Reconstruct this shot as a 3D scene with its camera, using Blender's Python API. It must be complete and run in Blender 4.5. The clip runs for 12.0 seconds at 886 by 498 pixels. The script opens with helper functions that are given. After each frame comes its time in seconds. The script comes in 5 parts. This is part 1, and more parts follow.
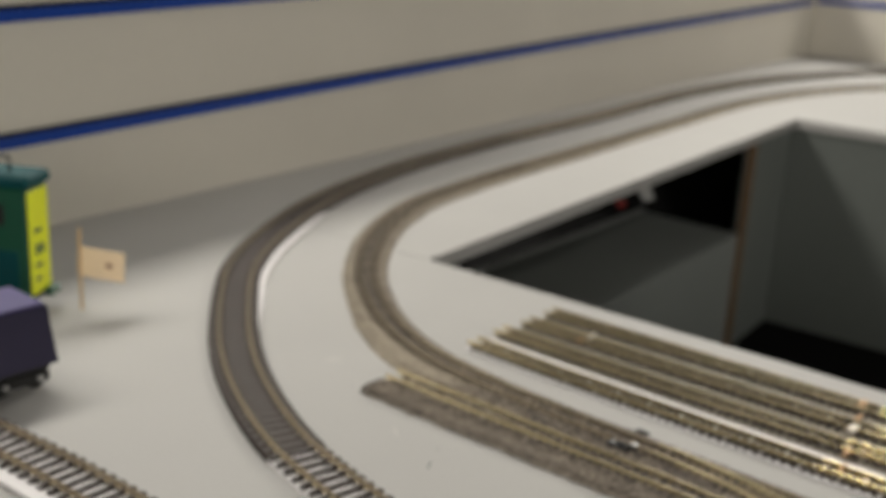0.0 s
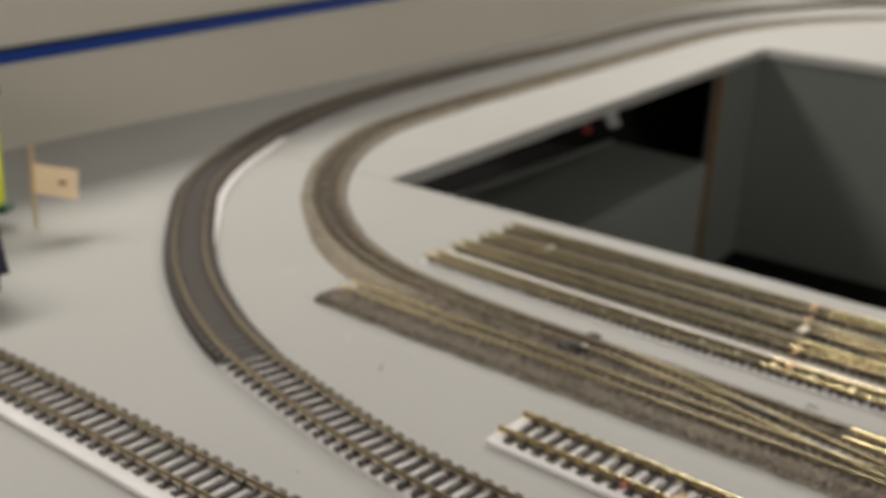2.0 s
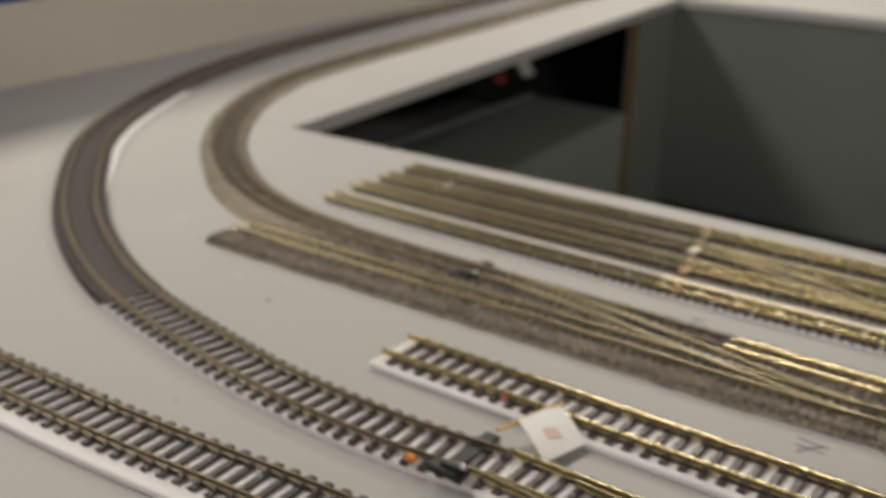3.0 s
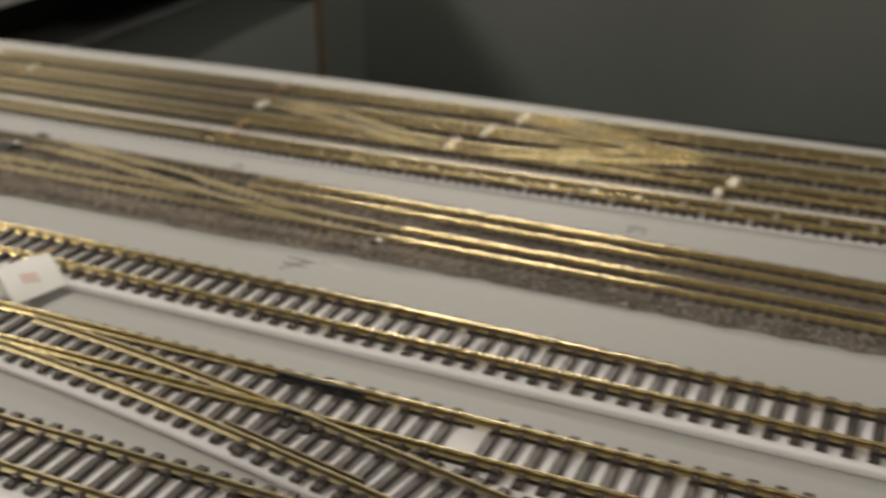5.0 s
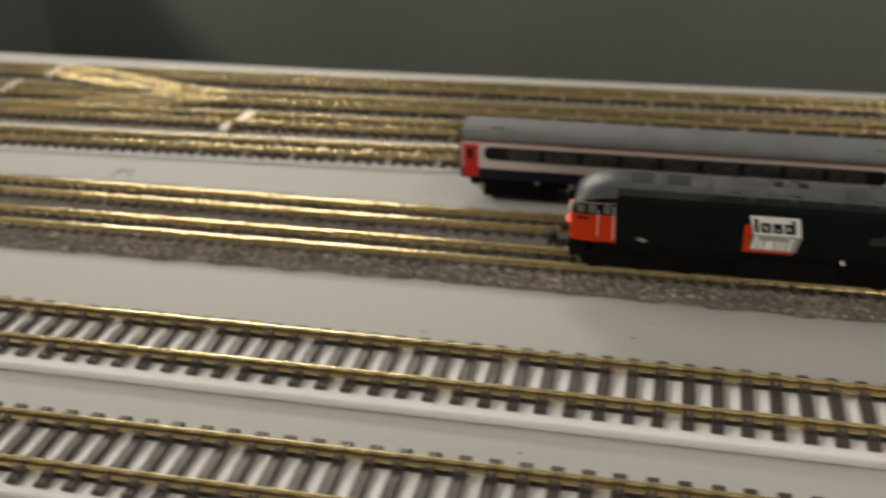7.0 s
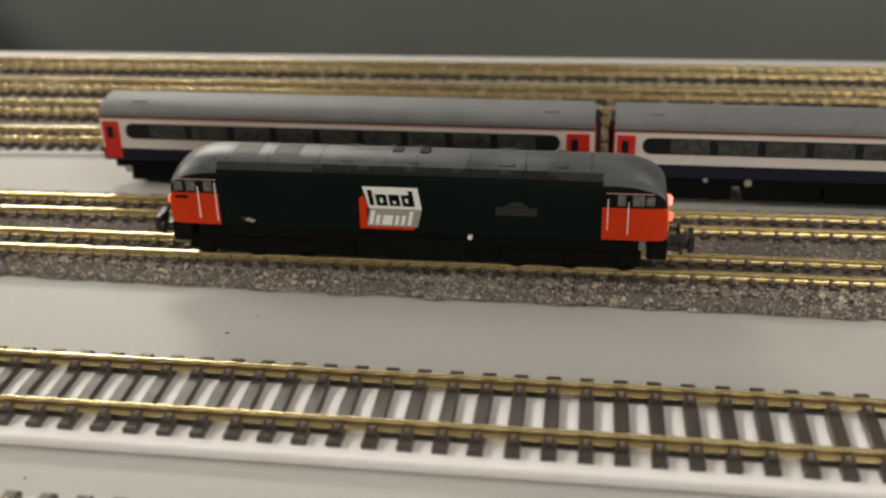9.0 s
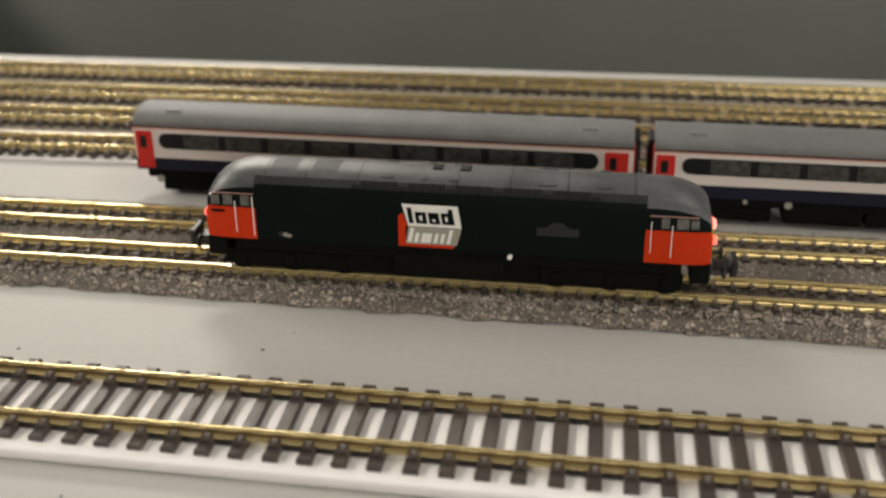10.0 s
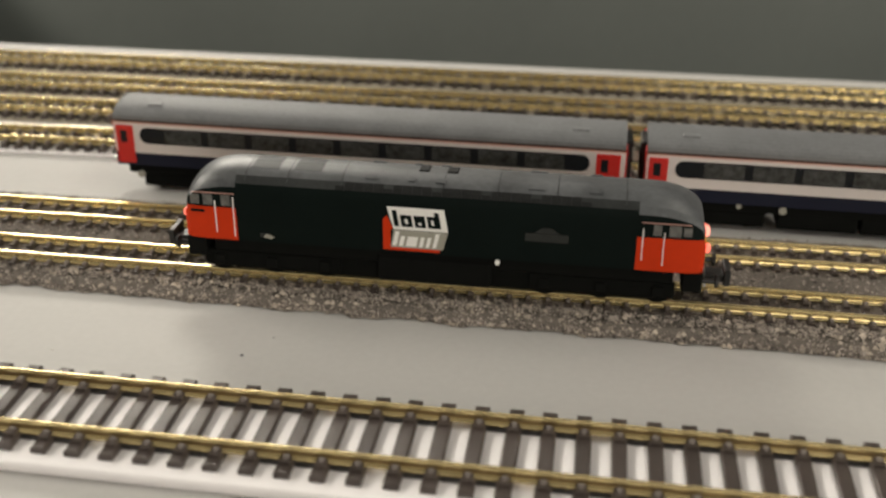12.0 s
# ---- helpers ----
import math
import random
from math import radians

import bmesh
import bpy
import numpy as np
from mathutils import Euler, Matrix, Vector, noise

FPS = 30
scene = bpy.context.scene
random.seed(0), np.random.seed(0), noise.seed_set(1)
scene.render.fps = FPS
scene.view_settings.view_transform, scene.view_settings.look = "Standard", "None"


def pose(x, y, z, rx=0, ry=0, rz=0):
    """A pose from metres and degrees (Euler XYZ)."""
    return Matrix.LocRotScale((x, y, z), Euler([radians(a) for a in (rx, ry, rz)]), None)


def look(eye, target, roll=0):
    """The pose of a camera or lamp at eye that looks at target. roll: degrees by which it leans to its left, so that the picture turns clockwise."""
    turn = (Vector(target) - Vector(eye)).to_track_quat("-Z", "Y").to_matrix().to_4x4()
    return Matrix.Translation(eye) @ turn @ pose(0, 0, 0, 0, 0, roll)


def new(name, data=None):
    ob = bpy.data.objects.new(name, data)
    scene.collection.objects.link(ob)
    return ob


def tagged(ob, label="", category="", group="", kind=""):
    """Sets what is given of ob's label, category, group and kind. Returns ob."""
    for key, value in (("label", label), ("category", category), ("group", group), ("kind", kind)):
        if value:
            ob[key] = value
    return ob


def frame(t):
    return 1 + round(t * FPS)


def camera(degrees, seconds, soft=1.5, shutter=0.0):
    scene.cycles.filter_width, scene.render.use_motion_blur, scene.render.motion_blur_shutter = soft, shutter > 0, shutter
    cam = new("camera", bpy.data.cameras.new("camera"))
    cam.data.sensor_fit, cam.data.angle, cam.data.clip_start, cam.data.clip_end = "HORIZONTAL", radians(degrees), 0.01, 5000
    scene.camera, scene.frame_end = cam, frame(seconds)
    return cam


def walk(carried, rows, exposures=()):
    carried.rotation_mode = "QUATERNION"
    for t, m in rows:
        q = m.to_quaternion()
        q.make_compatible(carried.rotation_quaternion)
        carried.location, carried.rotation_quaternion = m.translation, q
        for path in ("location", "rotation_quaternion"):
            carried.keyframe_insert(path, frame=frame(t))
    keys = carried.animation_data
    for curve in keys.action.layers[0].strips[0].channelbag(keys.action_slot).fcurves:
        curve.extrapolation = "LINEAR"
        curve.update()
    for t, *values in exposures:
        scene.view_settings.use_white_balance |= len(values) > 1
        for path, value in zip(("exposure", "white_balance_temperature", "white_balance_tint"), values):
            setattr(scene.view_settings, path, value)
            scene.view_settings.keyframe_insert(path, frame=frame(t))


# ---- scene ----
cam = camera(43.83, 12.0, soft=2.4, shutter=0.5)
cam.data.dof.use_dof, cam.data.dof.focus_distance, cam.data.dof.aperture_fstop = True, 0.27, 14.0
PATH = [
    (0, (-0.29242, -0.35635, 0.24897), (-0.53440, -0.06057, 0.13084), 3.28),
    (0.5, (-0.29153, -0.35495, 0.24339), (-0.53137, -0.05910, 0.12112), 3.24),
    (1, (-0.28666, -0.35277, 0.24066), (-0.52467, -0.05701, 0.11467), 3.27),
    (1.5, (-0.28117, -0.35107, 0.23690), (-0.51788, -0.05555, 0.10793), 3.01),
    (2, (-0.27617, -0.35075, 0.22852), (-0.50849, -0.05450, 0.09337), 2.99),
    (2.5, (-0.26032, -0.34656, 0.21847), (-0.48000, -0.04288, 0.07877), 2.70),
    (2.7, (-0.25857, -0.34275, 0.21354), (-0.47781, -0.03897, 0.07335), 2.22),
    (4.3, (-0.17400, -0.30942, 0.19302), (-0.34379, 0.01340, 0.02880), 0.40),
    (4.5, (-0.16488, -0.30454, 0.18900), (-0.32991, 0.01971, 0.02279), 0.09),
    (5, (-0.13527, -0.29368, 0.18433), (-0.28233, 0.03712, 0.01422), -0.01),
    (5.5, (-0.10996, -0.28191, 0.18222), (-0.24282, 0.05522, 0.01284), -0.39),
    (6, (-0.07846, -0.27219, 0.17226), (-0.18958, 0.07042, -0.00174), -0.37),
    (6.5, (-0.05001, -0.25909, 0.16791), (-0.14352, 0.08897, -0.00562), -0.37),
    (7, (-0.02246, -0.24388, 0.16077), (-0.10193, 0.10531, -0.01742), -1.03),
    (7.5, (0.00151, -0.22942, 0.15131), (-0.06316, 0.12192, -0.02863), -0.91),
    (7.7, (0.01347, -0.22138, 0.14953), (-0.04793, 0.13094, -0.02964), -1.34),
    (9.3, (0.05749, -0.19179, 0.13455), (0.00544, 0.16208, -0.04453), -1.35),
    (9.5, (0.05113, -0.19086, 0.13410), (-0.00407, 0.16192, -0.04617), -1.12),
    (10, (0.04846, -0.19006, 0.13790), (-0.00792, 0.16414, -0.03919), -0.58),
    (10.5, (0.04510, -0.19104, 0.14076), (-0.01504, 0.16319, -0.03502), -0.60),
    (11, (0.04221, -0.19127, 0.13930), (-0.02141, 0.16214, -0.03690), -0.76),
    (11.5, (0.04557, -0.18604, 0.13919), (-0.00972, 0.16902, -0.03654), 0.49),
    (12, (0.04830, -0.18167, 0.13806), (-0.00442, 0.17119, -0.04280), 0.37),
]
walk(cam, [(t, look(e, g, r)) for t, e, g, r in PATH],
     [(0, -0.50, 6200, 10), (2.7, -0.60, 6350, 10), (4.3, -0.66, 6500, 10), (6.0, -0.55, 6500, 10), (7.7, -0.24, 6500, 10), (9.3, 0.02, 6450, 10), (12, 0.13, 6450, 10)])
# ---- light: ceiling tube and far lamp high above the layout, plus unseen added fills ----
world = bpy.data.worlds.new("room_air")
scene.world = world
world.use_nodes = True
world.node_tree.nodes["Background"].inputs[0].default_value = (0.9, 0.93, 1.0, 1)
world.node_tree.nodes["Background"].inputs[1].default_value = 0.0


def area_lamp(name, place, target, sx, sy, power, colour):
    lamp = bpy.data.lights.new(name, "AREA")
    lamp.shape, lamp.size, lamp.size_y, lamp.energy, lamp.color = "RECTANGLE", sx, sy, power, colour
    ob = new(name, lamp)
    ob.matrix_world = look(place, target)
    return ob


KEY_POWER, FAR_POWER, FILL_POWER, NEAR_POWER, MID_POWER, FRONT_POWER = 42.5, 34.0, 20.0, 7.0, 1.5, 23.0
WARM_WHITE = (1.0, 0.925, 0.80)
area_lamp("ceiling_tube_key", (-1.86, 0.20, 1.30), (-0.60, 0.20, 0.0), 2.2, 0.30, KEY_POWER, WARM_WHITE)
area_lamp("lamp_far", (-1.22, 2.50, 1.28), (-0.25, 0.15, 0.0), 0.92, 0.24, FAR_POWER, WARM_WHITE)
# Unseen fills added to brighten the wall, the near sides and the board.
area_lamp("fill_right", (2.6, -0.30, 0.55), (-1.0, 0.60, 0.15), 1.2, 0.8, FILL_POWER, WARM_WHITE)
area_lamp("fill_front", (1.20, -2.30, 0.66), (-0.20, 0.10, 0.05), 1.6, 0.9, FRONT_POWER, WARM_WHITE)
area_lamp("fill_near", (0.80, 0.26, 1.42), (0.80, 0.36, 0.0), 0.14, 1.3, NEAR_POWER, WARM_WHITE)
area_lamp("fill_mid", (-0.25, 2.05, 1.44), (-0.25, 1.75, 0.0), 1.7, 0.14, MID_POWER, WARM_WHITE)


# ---- materials ----
def mat(name, colour, rough=0.5, metal=0.0, vary=0.12, fine=900.0, coarse=40.0, bump=0.0, bump_scale=1500.0,
        island=0.0, rough_vary=0.08, spec=0.5, each=0.0):
    """Base colour with grain and blotches at two scales, in metres of the world; island/each: spread per loose piece / per object."""
    m = bpy.data.materials.new(name)
    m.use_nodes = True
    nt = m.node_tree
    n, l = nt.nodes, nt.links
    bsdf = n["Principled BSDF"]
    bsdf.inputs["Roughness"].default_value = rough
    bsdf.inputs["Metallic"].default_value = metal
    bsdf.inputs["Specular IOR Level"].default_value = spec
    geo = n.new("ShaderNodeNewGeometry")
    a, b = n.new("ShaderNodeTexNoise"), n.new("ShaderNodeTexNoise")
    for t, s in ((a, coarse), (b, fine)):
        t.inputs["Scale"].default_value = s
        t.inputs["Detail"].default_value = 5.0
        l.new(geo.outputs["Position"], t.inputs["Vector"])
    mix = n.new("ShaderNodeMath")
    mix.operation = "MULTIPLY_ADD"
    mix.inputs[1].default_value = 0.6
    l.new(a.outputs["Fac"], mix.inputs[0])
    half = n.new("ShaderNodeMath")
    half.operation = "MULTIPLY"
    half.inputs[1].default_value = 0.4
    l.new(b.outputs["Fac"], half.inputs[0])
    l.new(half.outputs[0], mix.inputs[2])
    last = mix.outputs[0]
    for amount, src in ((island, "island"), (each, "each")):
        if amount:
            if src == "island":
                rnd = geo.outputs["Random Per Island"]
            else:
                info = n.new("ShaderNodeObjectInfo")
                rnd = info.outputs["Random"]
            mid = n.new("ShaderNodeMath")
            mid.operation = "MULTIPLY_ADD"
            l.new(rnd, mid.inputs[0])
            mid.inputs[1].default_value = amount
            add = n.new("ShaderNodeMath")
            add.operation = "ADD"
            add.inputs[1].default_value = -0.5 * amount
            l.new(last, mid.inputs[2])
            l.new(mid.outputs[0], add.inputs[0])
            last = add.outputs[0]
    ramp = n.new("ShaderNodeMapRange")
    ramp.inputs["From Min"].default_value, ramp.inputs["From Max"].default_value = 0.25, 0.75
    ramp.inputs["To Min"].default_value, ramp.inputs["To Max"].default_value = 1 - vary, 1 + vary
    ramp.clamp = False
    l.new(last, ramp.inputs["Value"])
    scale = n.new("ShaderNodeVectorMath")
    scale.operation = "SCALE"
    scale.inputs[0].default_value = colour
    l.new(ramp.outputs[0], scale.inputs["Scale"])
    l.new(scale.outputs[0], bsdf.inputs["Base Color"])
    rr = n.new("ShaderNodeMapRange")
    rr.inputs["To Min"].default_value, rr.inputs["To Max"].default_value = max(rough - rough_vary, 0.02), min(rough + rough_vary, 1)
    l.new(a.outputs["Fac"], rr.inputs["Value"])
    l.new(rr.outputs[0], bsdf.inputs["Roughness"])
    if bump:
        c = n.new("ShaderNodeTexNoise")
        c.inputs["Scale"].default_value = bump_scale
        c.inputs["Detail"].default_value = 4.0
        l.new(geo.outputs["Position"], c.inputs["Vector"])
        bn = n.new("ShaderNodeBump")
        bn.inputs["Strength"].default_value = bump
        bn.inputs["Distance"].default_value = 0.0006
        l.new(c.outputs["Fac"], bn.inputs["Height"])
        l.new(bn.outputs[0], bsdf.inputs["Normal"])
    return m


def glow(name, colour, strength):
    m = bpy.data.materials.new(name)
    m.use_nodes = True
    bsdf = m.node_tree.nodes["Principled BSDF"]
    bsdf.inputs["Base Color"].default_value = (*colour, 1)
    bsdf.inputs["Emission Color"].default_value = (*colour, 1)
    bsdf.inputs["Emission Strength"].default_value = strength
    return m


M_BOARD = mat("grey_board_paint", (0.475, 0.468, 0.453), 0.62, vary=0.07, fine=500, coarse=9, bump=0.05, bump_scale=700)
M_WALL = mat("beige_wall_paint", (0.75, 0.712, 0.63), 0.6, vary=0.05, fine=200, coarse=6, bump=0.04, bump_scale=500)
M_BLUE = mat("blue_strip_paint", (0.006, 0.055, 0.36), 0.4, vary=0.15, coarse=20)
M_NAVY = mat("dark_navy_strip_edge", (0.006, 0.010, 0.030), 0.45, vary=0.15, coarse=20)
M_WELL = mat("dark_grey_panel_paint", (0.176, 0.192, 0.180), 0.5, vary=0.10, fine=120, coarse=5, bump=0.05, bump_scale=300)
# The panel grey lightened by half, in place of light the shelf lacks.
M_WELL_LOW = mat("lightened_grey_panel_paint", (0.27, 0.29, 0.275), 0.5, vary=0.10, fine=120, coarse=5, bump=0.05, bump_scale=300)
# Near-black colour paints in the darkness below the boards.
M_DARK = mat("unlit_space_black", (0.005, 0.005, 0.005), 0.9, vary=0.2, spec=0.1)
M_PLY = mat("raw_plywood_edge", (0.20, 0.13, 0.075), 0.7, vary=0.3, coarse=120)
M_RAIL = mat("nickel_silver_rail", (0.80, 0.65, 0.335), 0.24, 0.76, vary=0.14, fine=2000, coarse=160, rough_vary=0.04)
# Duller olive metal; on the sidings its colour stands for missing lamp glare.
M_RAIL_OLIVE = mat("olive_dull_rail", (0.35, 0.29, 0.165), 0.36, 0.8, vary=0.25, fine=1500, coarse=60, rough_vary=0.1)
# Dark brown holds tarnish and the painted shade below the rail head.
M_RAIL_SIDE = mat("shaded_tarnished_web", (0.17, 0.115, 0.05), 0.45, 0.6, vary=0.3, fine=1500, coarse=90, rough_vary=0.1)
M_RAIL_DULL = mat("tarnished_rail", (0.24, 0.195, 0.13), 0.5, 0.8, vary=0.25, fine=1500, coarse=60, rough_vary=0.1)
M_SLEEPER = mat("dark_brown_sleeper_plastic", (0.060, 0.047, 0.042), 0.36, vary=0.28, fine=3000, coarse=200, bump=0.3, bump_scale=2500, each=0.25)
# Pale colour stands in for glossy highlights on the chairs.
M_CHAIR = mat("chair_highlight_plastic", (0.22, 0.195, 0.18), 0.25, vary=0.3, fine=3000, coarse=300)
M_SLEEPER_STUFF = mat("brown_sleeper_plastic", (0.052, 0.042, 0.037), 0.5, vary=0.2, fine=3000, coarse=200, island=0.25)
M_WEB = mat("sleeper_web_plastic", (0.03, 0.027, 0.026), 0.5, vary=0.15)
M_UNDERLAY = mat("white_foam_underlay", (0.93, 0.905, 0.915), 0.75, vary=0.06, fine=2500, coarse=60, bump=0.2, bump_scale=3000)
# Colour of an added strip, darker than the board, for the shaded bays.
M_BAY = mat("grey_brown_bay_strip", (0.38, 0.345, 0.285), 0.85, vary=0.3, fine=1500, coarse=90, bump=0.3, bump_scale=1800)
M_INFILL = mat("brown_cork_infill", (0.050, 0.038, 0.033), 0.8, vary=0.3, fine=1500, coarse=90, bump=0.3, bump_scale=1800)
M_BALLAST = mat("grey_ballast_bed", (0.145, 0.125, 0.108), 0.9, vary=0.42, fine=1400, coarse=85, bump=0.9, bump_scale=1300)
M_STONE = mat("ballast_stone", (0.270, 0.236, 0.206), 0.85, vary=0.50, fine=1500, coarse=75, island=0.70)
M_STONE_TAN = mat("tan_ballast_stone", (0.40, 0.345, 0.285), 0.85, vary=0.32, fine=1500, coarse=75, island=0.7)
M_SLEEPER_DUSTY = mat("dusty_brown_sleeper_plastic", (0.095, 0.077, 0.062), 0.6, vary=0.3, fine=2000, coarse=120, bump=0.2, bump_scale=2500, each=0.3)
M_JOINER = mat("cream_joiner_plastic", (0.80, 0.74, 0.64), 0.5, vary=0.1)
M_BRASS = mat("brass_joiner", (0.42, 0.28, 0.16), 0.5, 1.0, vary=0.2)
M_BLACK = mat("black_plastic", (0.012, 0.012, 0.012), 0.45, vary=0.25)
M_LOCO = mat("satin_black_loco_paint", (0.0035, 0.0070, 0.0062), 0.55, vary=0.2, fine=1200, coarse=120, rough_vary=0.08, spec=0.07)
M_ROOF = mat("dark_grey_loco_roof", (0.078, 0.083, 0.088), 0.42, vary=0.55, fine=700, coarse=90, rough_vary=0.14, spec=0.55)
# In-between grey paints the curve's shading from roof to black side; also the fans.
M_ROOF_EDGE = mat("roof_shade_grey", (0.024, 0.027, 0.027), 0.5, vary=0.5, fine=900, coarse=120, spec=0.3)
M_ORANGE = mat("orange_cab_paint", (0.56, 0.034, 0.002), 0.5, vary=0.08, coarse=200, spec=0.18)
M_YELLOW = mat("yellow_nose_paint", (0.85, 0.40, 0.02), 0.4, vary=0.08, coarse=200)
M_GLASS = mat("dark_window_glazing", (0.010, 0.012, 0.016), 0.30, vary=0.3, coarse=400, rough_vary=0.05, spec=0.25)
M_GLASS_PALE = mat("grey_cab_glazing", (0.13, 0.13, 0.125), 0.15, vary=0.5, coarse=500, rough_vary=0.05)
M_WHITE = mat("white_print", (0.86, 0.85, 0.82), 0.45, vary=0.06)
M_GREYP = mat("grey_print", (0.33, 0.32, 0.27), 0.45, vary=0.08)
M_DECAL = mat("faint_grey_decal", (0.011, 0.0135, 0.0125), 0.45, vary=0.3, coarse=900)
M_UNDER = mat("black_underframe", (0.0052, 0.0056, 0.0050), 0.8, vary=0.3, fine=1500, coarse=200, spec=0.07)
M_GRILLE = mat("dark_roof_grille", (0.011, 0.012, 0.012), 0.6, vary=0.5, fine=2500, coarse=400, spec=0.2)
M_STEEL = mat("bright_steel", (0.7, 0.7, 0.7), 0.3, 1.0, vary=0.1)
M_COACH_ROOF = mat("mid_grey_coach_roof", (0.145, 0.150, 0.156), 0.58, vary=0.30, fine=900, coarse=90)
M_COACH_WHITE = mat("white_coach_paint", (0.70, 0.645, 0.63), 0.4, vary=0.05)
M_COACH_BLUE = mat("navy_coach_paint", (0.009, 0.011, 0.026), 0.45, vary=0.12, spec=0.25)
M_COACH_RED = mat("red_coach_door_paint", (0.55, 0.020, 0.016), 0.4, vary=0.08)
M_COACH_LINE = mat("salmon_red_line", (0.66, 0.36, 0.29), 0.45, vary=0.06)
M_GUTTER = mat("brown_red_gutter", (0.055, 0.024, 0.018), 0.5, vary=0.15)
M_SEAT = mat("grey_seat_backs", (0.036, 0.038, 0.038), 0.5, vary=1.6, fine=900, coarse=420)
M_PAPER = mat("cream_paper", (0.94, 0.83, 0.66), 0.8, vary=0.05, coarse=80)
M_PAPER_W = mat("white_paper", (0.97, 0.955, 0.93), 0.6, vary=0.04, coarse=80)
M_PINK = mat("faint_pink_print", (0.86, 0.66, 0.60), 0.8, vary=0.1)
M_BROWN = mat("brown_print", (0.40, 0.25, 0.16), 0.8, vary=0.2)
M_STICK = mat("toothpick_wood", (0.72, 0.50, 0.24), 0.7, vary=0.15, coarse=300)
M_GREEN = mat("dark_green_toy_paint", (0.006, 0.085, 0.045), 0.4, vary=0.15, coarse=60)
M_TEAL = mat("teal_toy_roof", (0.006, 0.075, 0.085), 0.55, vary=0.2, coarse=60, spec=0.2)
M_FLUO = mat("fluorescent_yellow_panel", (0.88, 0.95, 0.012), 0.5, vary=0.05)
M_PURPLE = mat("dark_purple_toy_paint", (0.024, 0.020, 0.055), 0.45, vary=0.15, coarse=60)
# Nearly the same purple as the sides, about three times lighter.
M_LILAC = mat("lighter_purple_toy_top", (0.075, 0.062, 0.19), 0.6, vary=0.15, coarse=60)
M_PEN = mat("dark_pen_ink", (0.07, 0.07, 0.08), 0.7, vary=0.3)
M_DUST = mat("pale_scuff", (0.63, 0.61, 0.57), 0.6, vary=0.1)
# Dark colour of the added room, chosen to cut bounced light.
M_ROOM = mat("dark_unseen_room", (0.17, 0.165, 0.155), 0.8, vary=0.05, coarse=3)
for m, share in ((M_PAPER, 0.5),):
    n, l = m.node_tree.nodes, m.node_tree.links
    thin, both = n.new("ShaderNodeBsdfTranslucent"), n.new("ShaderNodeMixShader")
    l.new(n["Principled BSDF"].inputs["Base Color"].links[0].from_socket, thin.inputs["Color"])
    both.inputs[0].default_value = share
    l.new(n["Principled BSDF"].outputs[0], both.inputs[1])
    l.new(thin.outputs[0], both.inputs[2])
    l.new(both.outputs[0], n["Material Output"].inputs["Surface"])
M_LAMP_RED = glow("red_tail_lamp", (1.0, 0.20, 0.13), 1.0)
M_LAMP_WHITE = glow("warm_head_lamp", (1.0, 0.38, 0.28), 1.0)


# ---- mesh helpers ----
def obj(name, bm, material, parent=None, label="", smooth=False):
    me = bpy.data.meshes.new(name)
    bmesh.ops.recalc_face_normals(bm, faces=bm.faces)
    if smooth:
        for e in bm.edges:
            if len(e.link_faces) != 2 or e.calc_face_angle(3.0) > 0.75:
                e.smooth = False
    bm.to_mesh(me)
    bm.free()
    me.materials.append(material)
    if smooth:
        for p in me.polygons:
            p.use_smooth = True
    ob = new(name, me)
    if parent:
        ob.parent = parent
    if label:
        tagged(ob, label)
    return ob


def part(name, bm, material, parent, label="", smooth=False):
    return obj(name, bm, material, parent, label, smooth)


def thing(name, label, category, group="", kind="", place=(0, 0, 0)):
    ob = new(name)
    ob.empty_display_size = 0.01
    ob.location = place
    return tagged(ob, label, category, group, kind)


def box(bm, x0, x1, y0, y1, z0, z1, bevel=0.0, m=None):
    vs = [bm.verts.new((x, y, z)) for x in (x0, x1) for y in (y0, y1) for z in (z0, z1)]
    fs = [bm.faces.new([vs[i] for i in f]) for f in ((0, 1, 3, 2), (4, 6, 7, 5), (0, 4, 5, 1), (2, 3, 7, 6), (0, 2, 6, 4), (1, 5, 7, 3))]
    if bevel:
        es = {e for f in fs for e in f.edges}
        got = bmesh.ops.bevel(bm, geom=list(es), offset=bevel, segments=1, affect="EDGES", profile=0.5)
        vs = list({v for f in got["faces"] for v in f.verts} | {v for v in vs if v.is_valid})
    if m is not None:
        for v in vs:
            v.co = m @ v.co
    return vs


def boxes(*rows, bevel=0.0):
    bm = bmesh.new()
    for r in rows:
        box(bm, *r, bevel=bevel)
    return bm


def prism(bm, outline, z0, z1):
    """A flat slab with that outline (x, y), from z0 to z1."""
    a = [bm.verts.new((x, y, z0)) for x, y in outline]
    b = [bm.verts.new((x, y, z1)) for x, y in outline]
    n = len(a)
    bm.faces.new(a)
    bm.faces.new(b)
    for i in range(n):
        bm.faces.new((a[i], a[(i + 1) % n], b[(i + 1) % n], b[i]))


def side_plate(bm, outline, y0, y1):
    """A flat plate standing along x with that outline (x, z), from y0 to y1."""
    a = [bm.verts.new((x, y0, z)) for x, z in outline]
    b = [bm.verts.new((x, y1, z)) for x, z in outline]
    n = len(a)
    bm.faces.new(a)
    bm.faces.new(b)
    for i in range(n):
        bm.faces.new((a[i], a[(i + 1) % n], b[(i + 1) % n], b[i]))


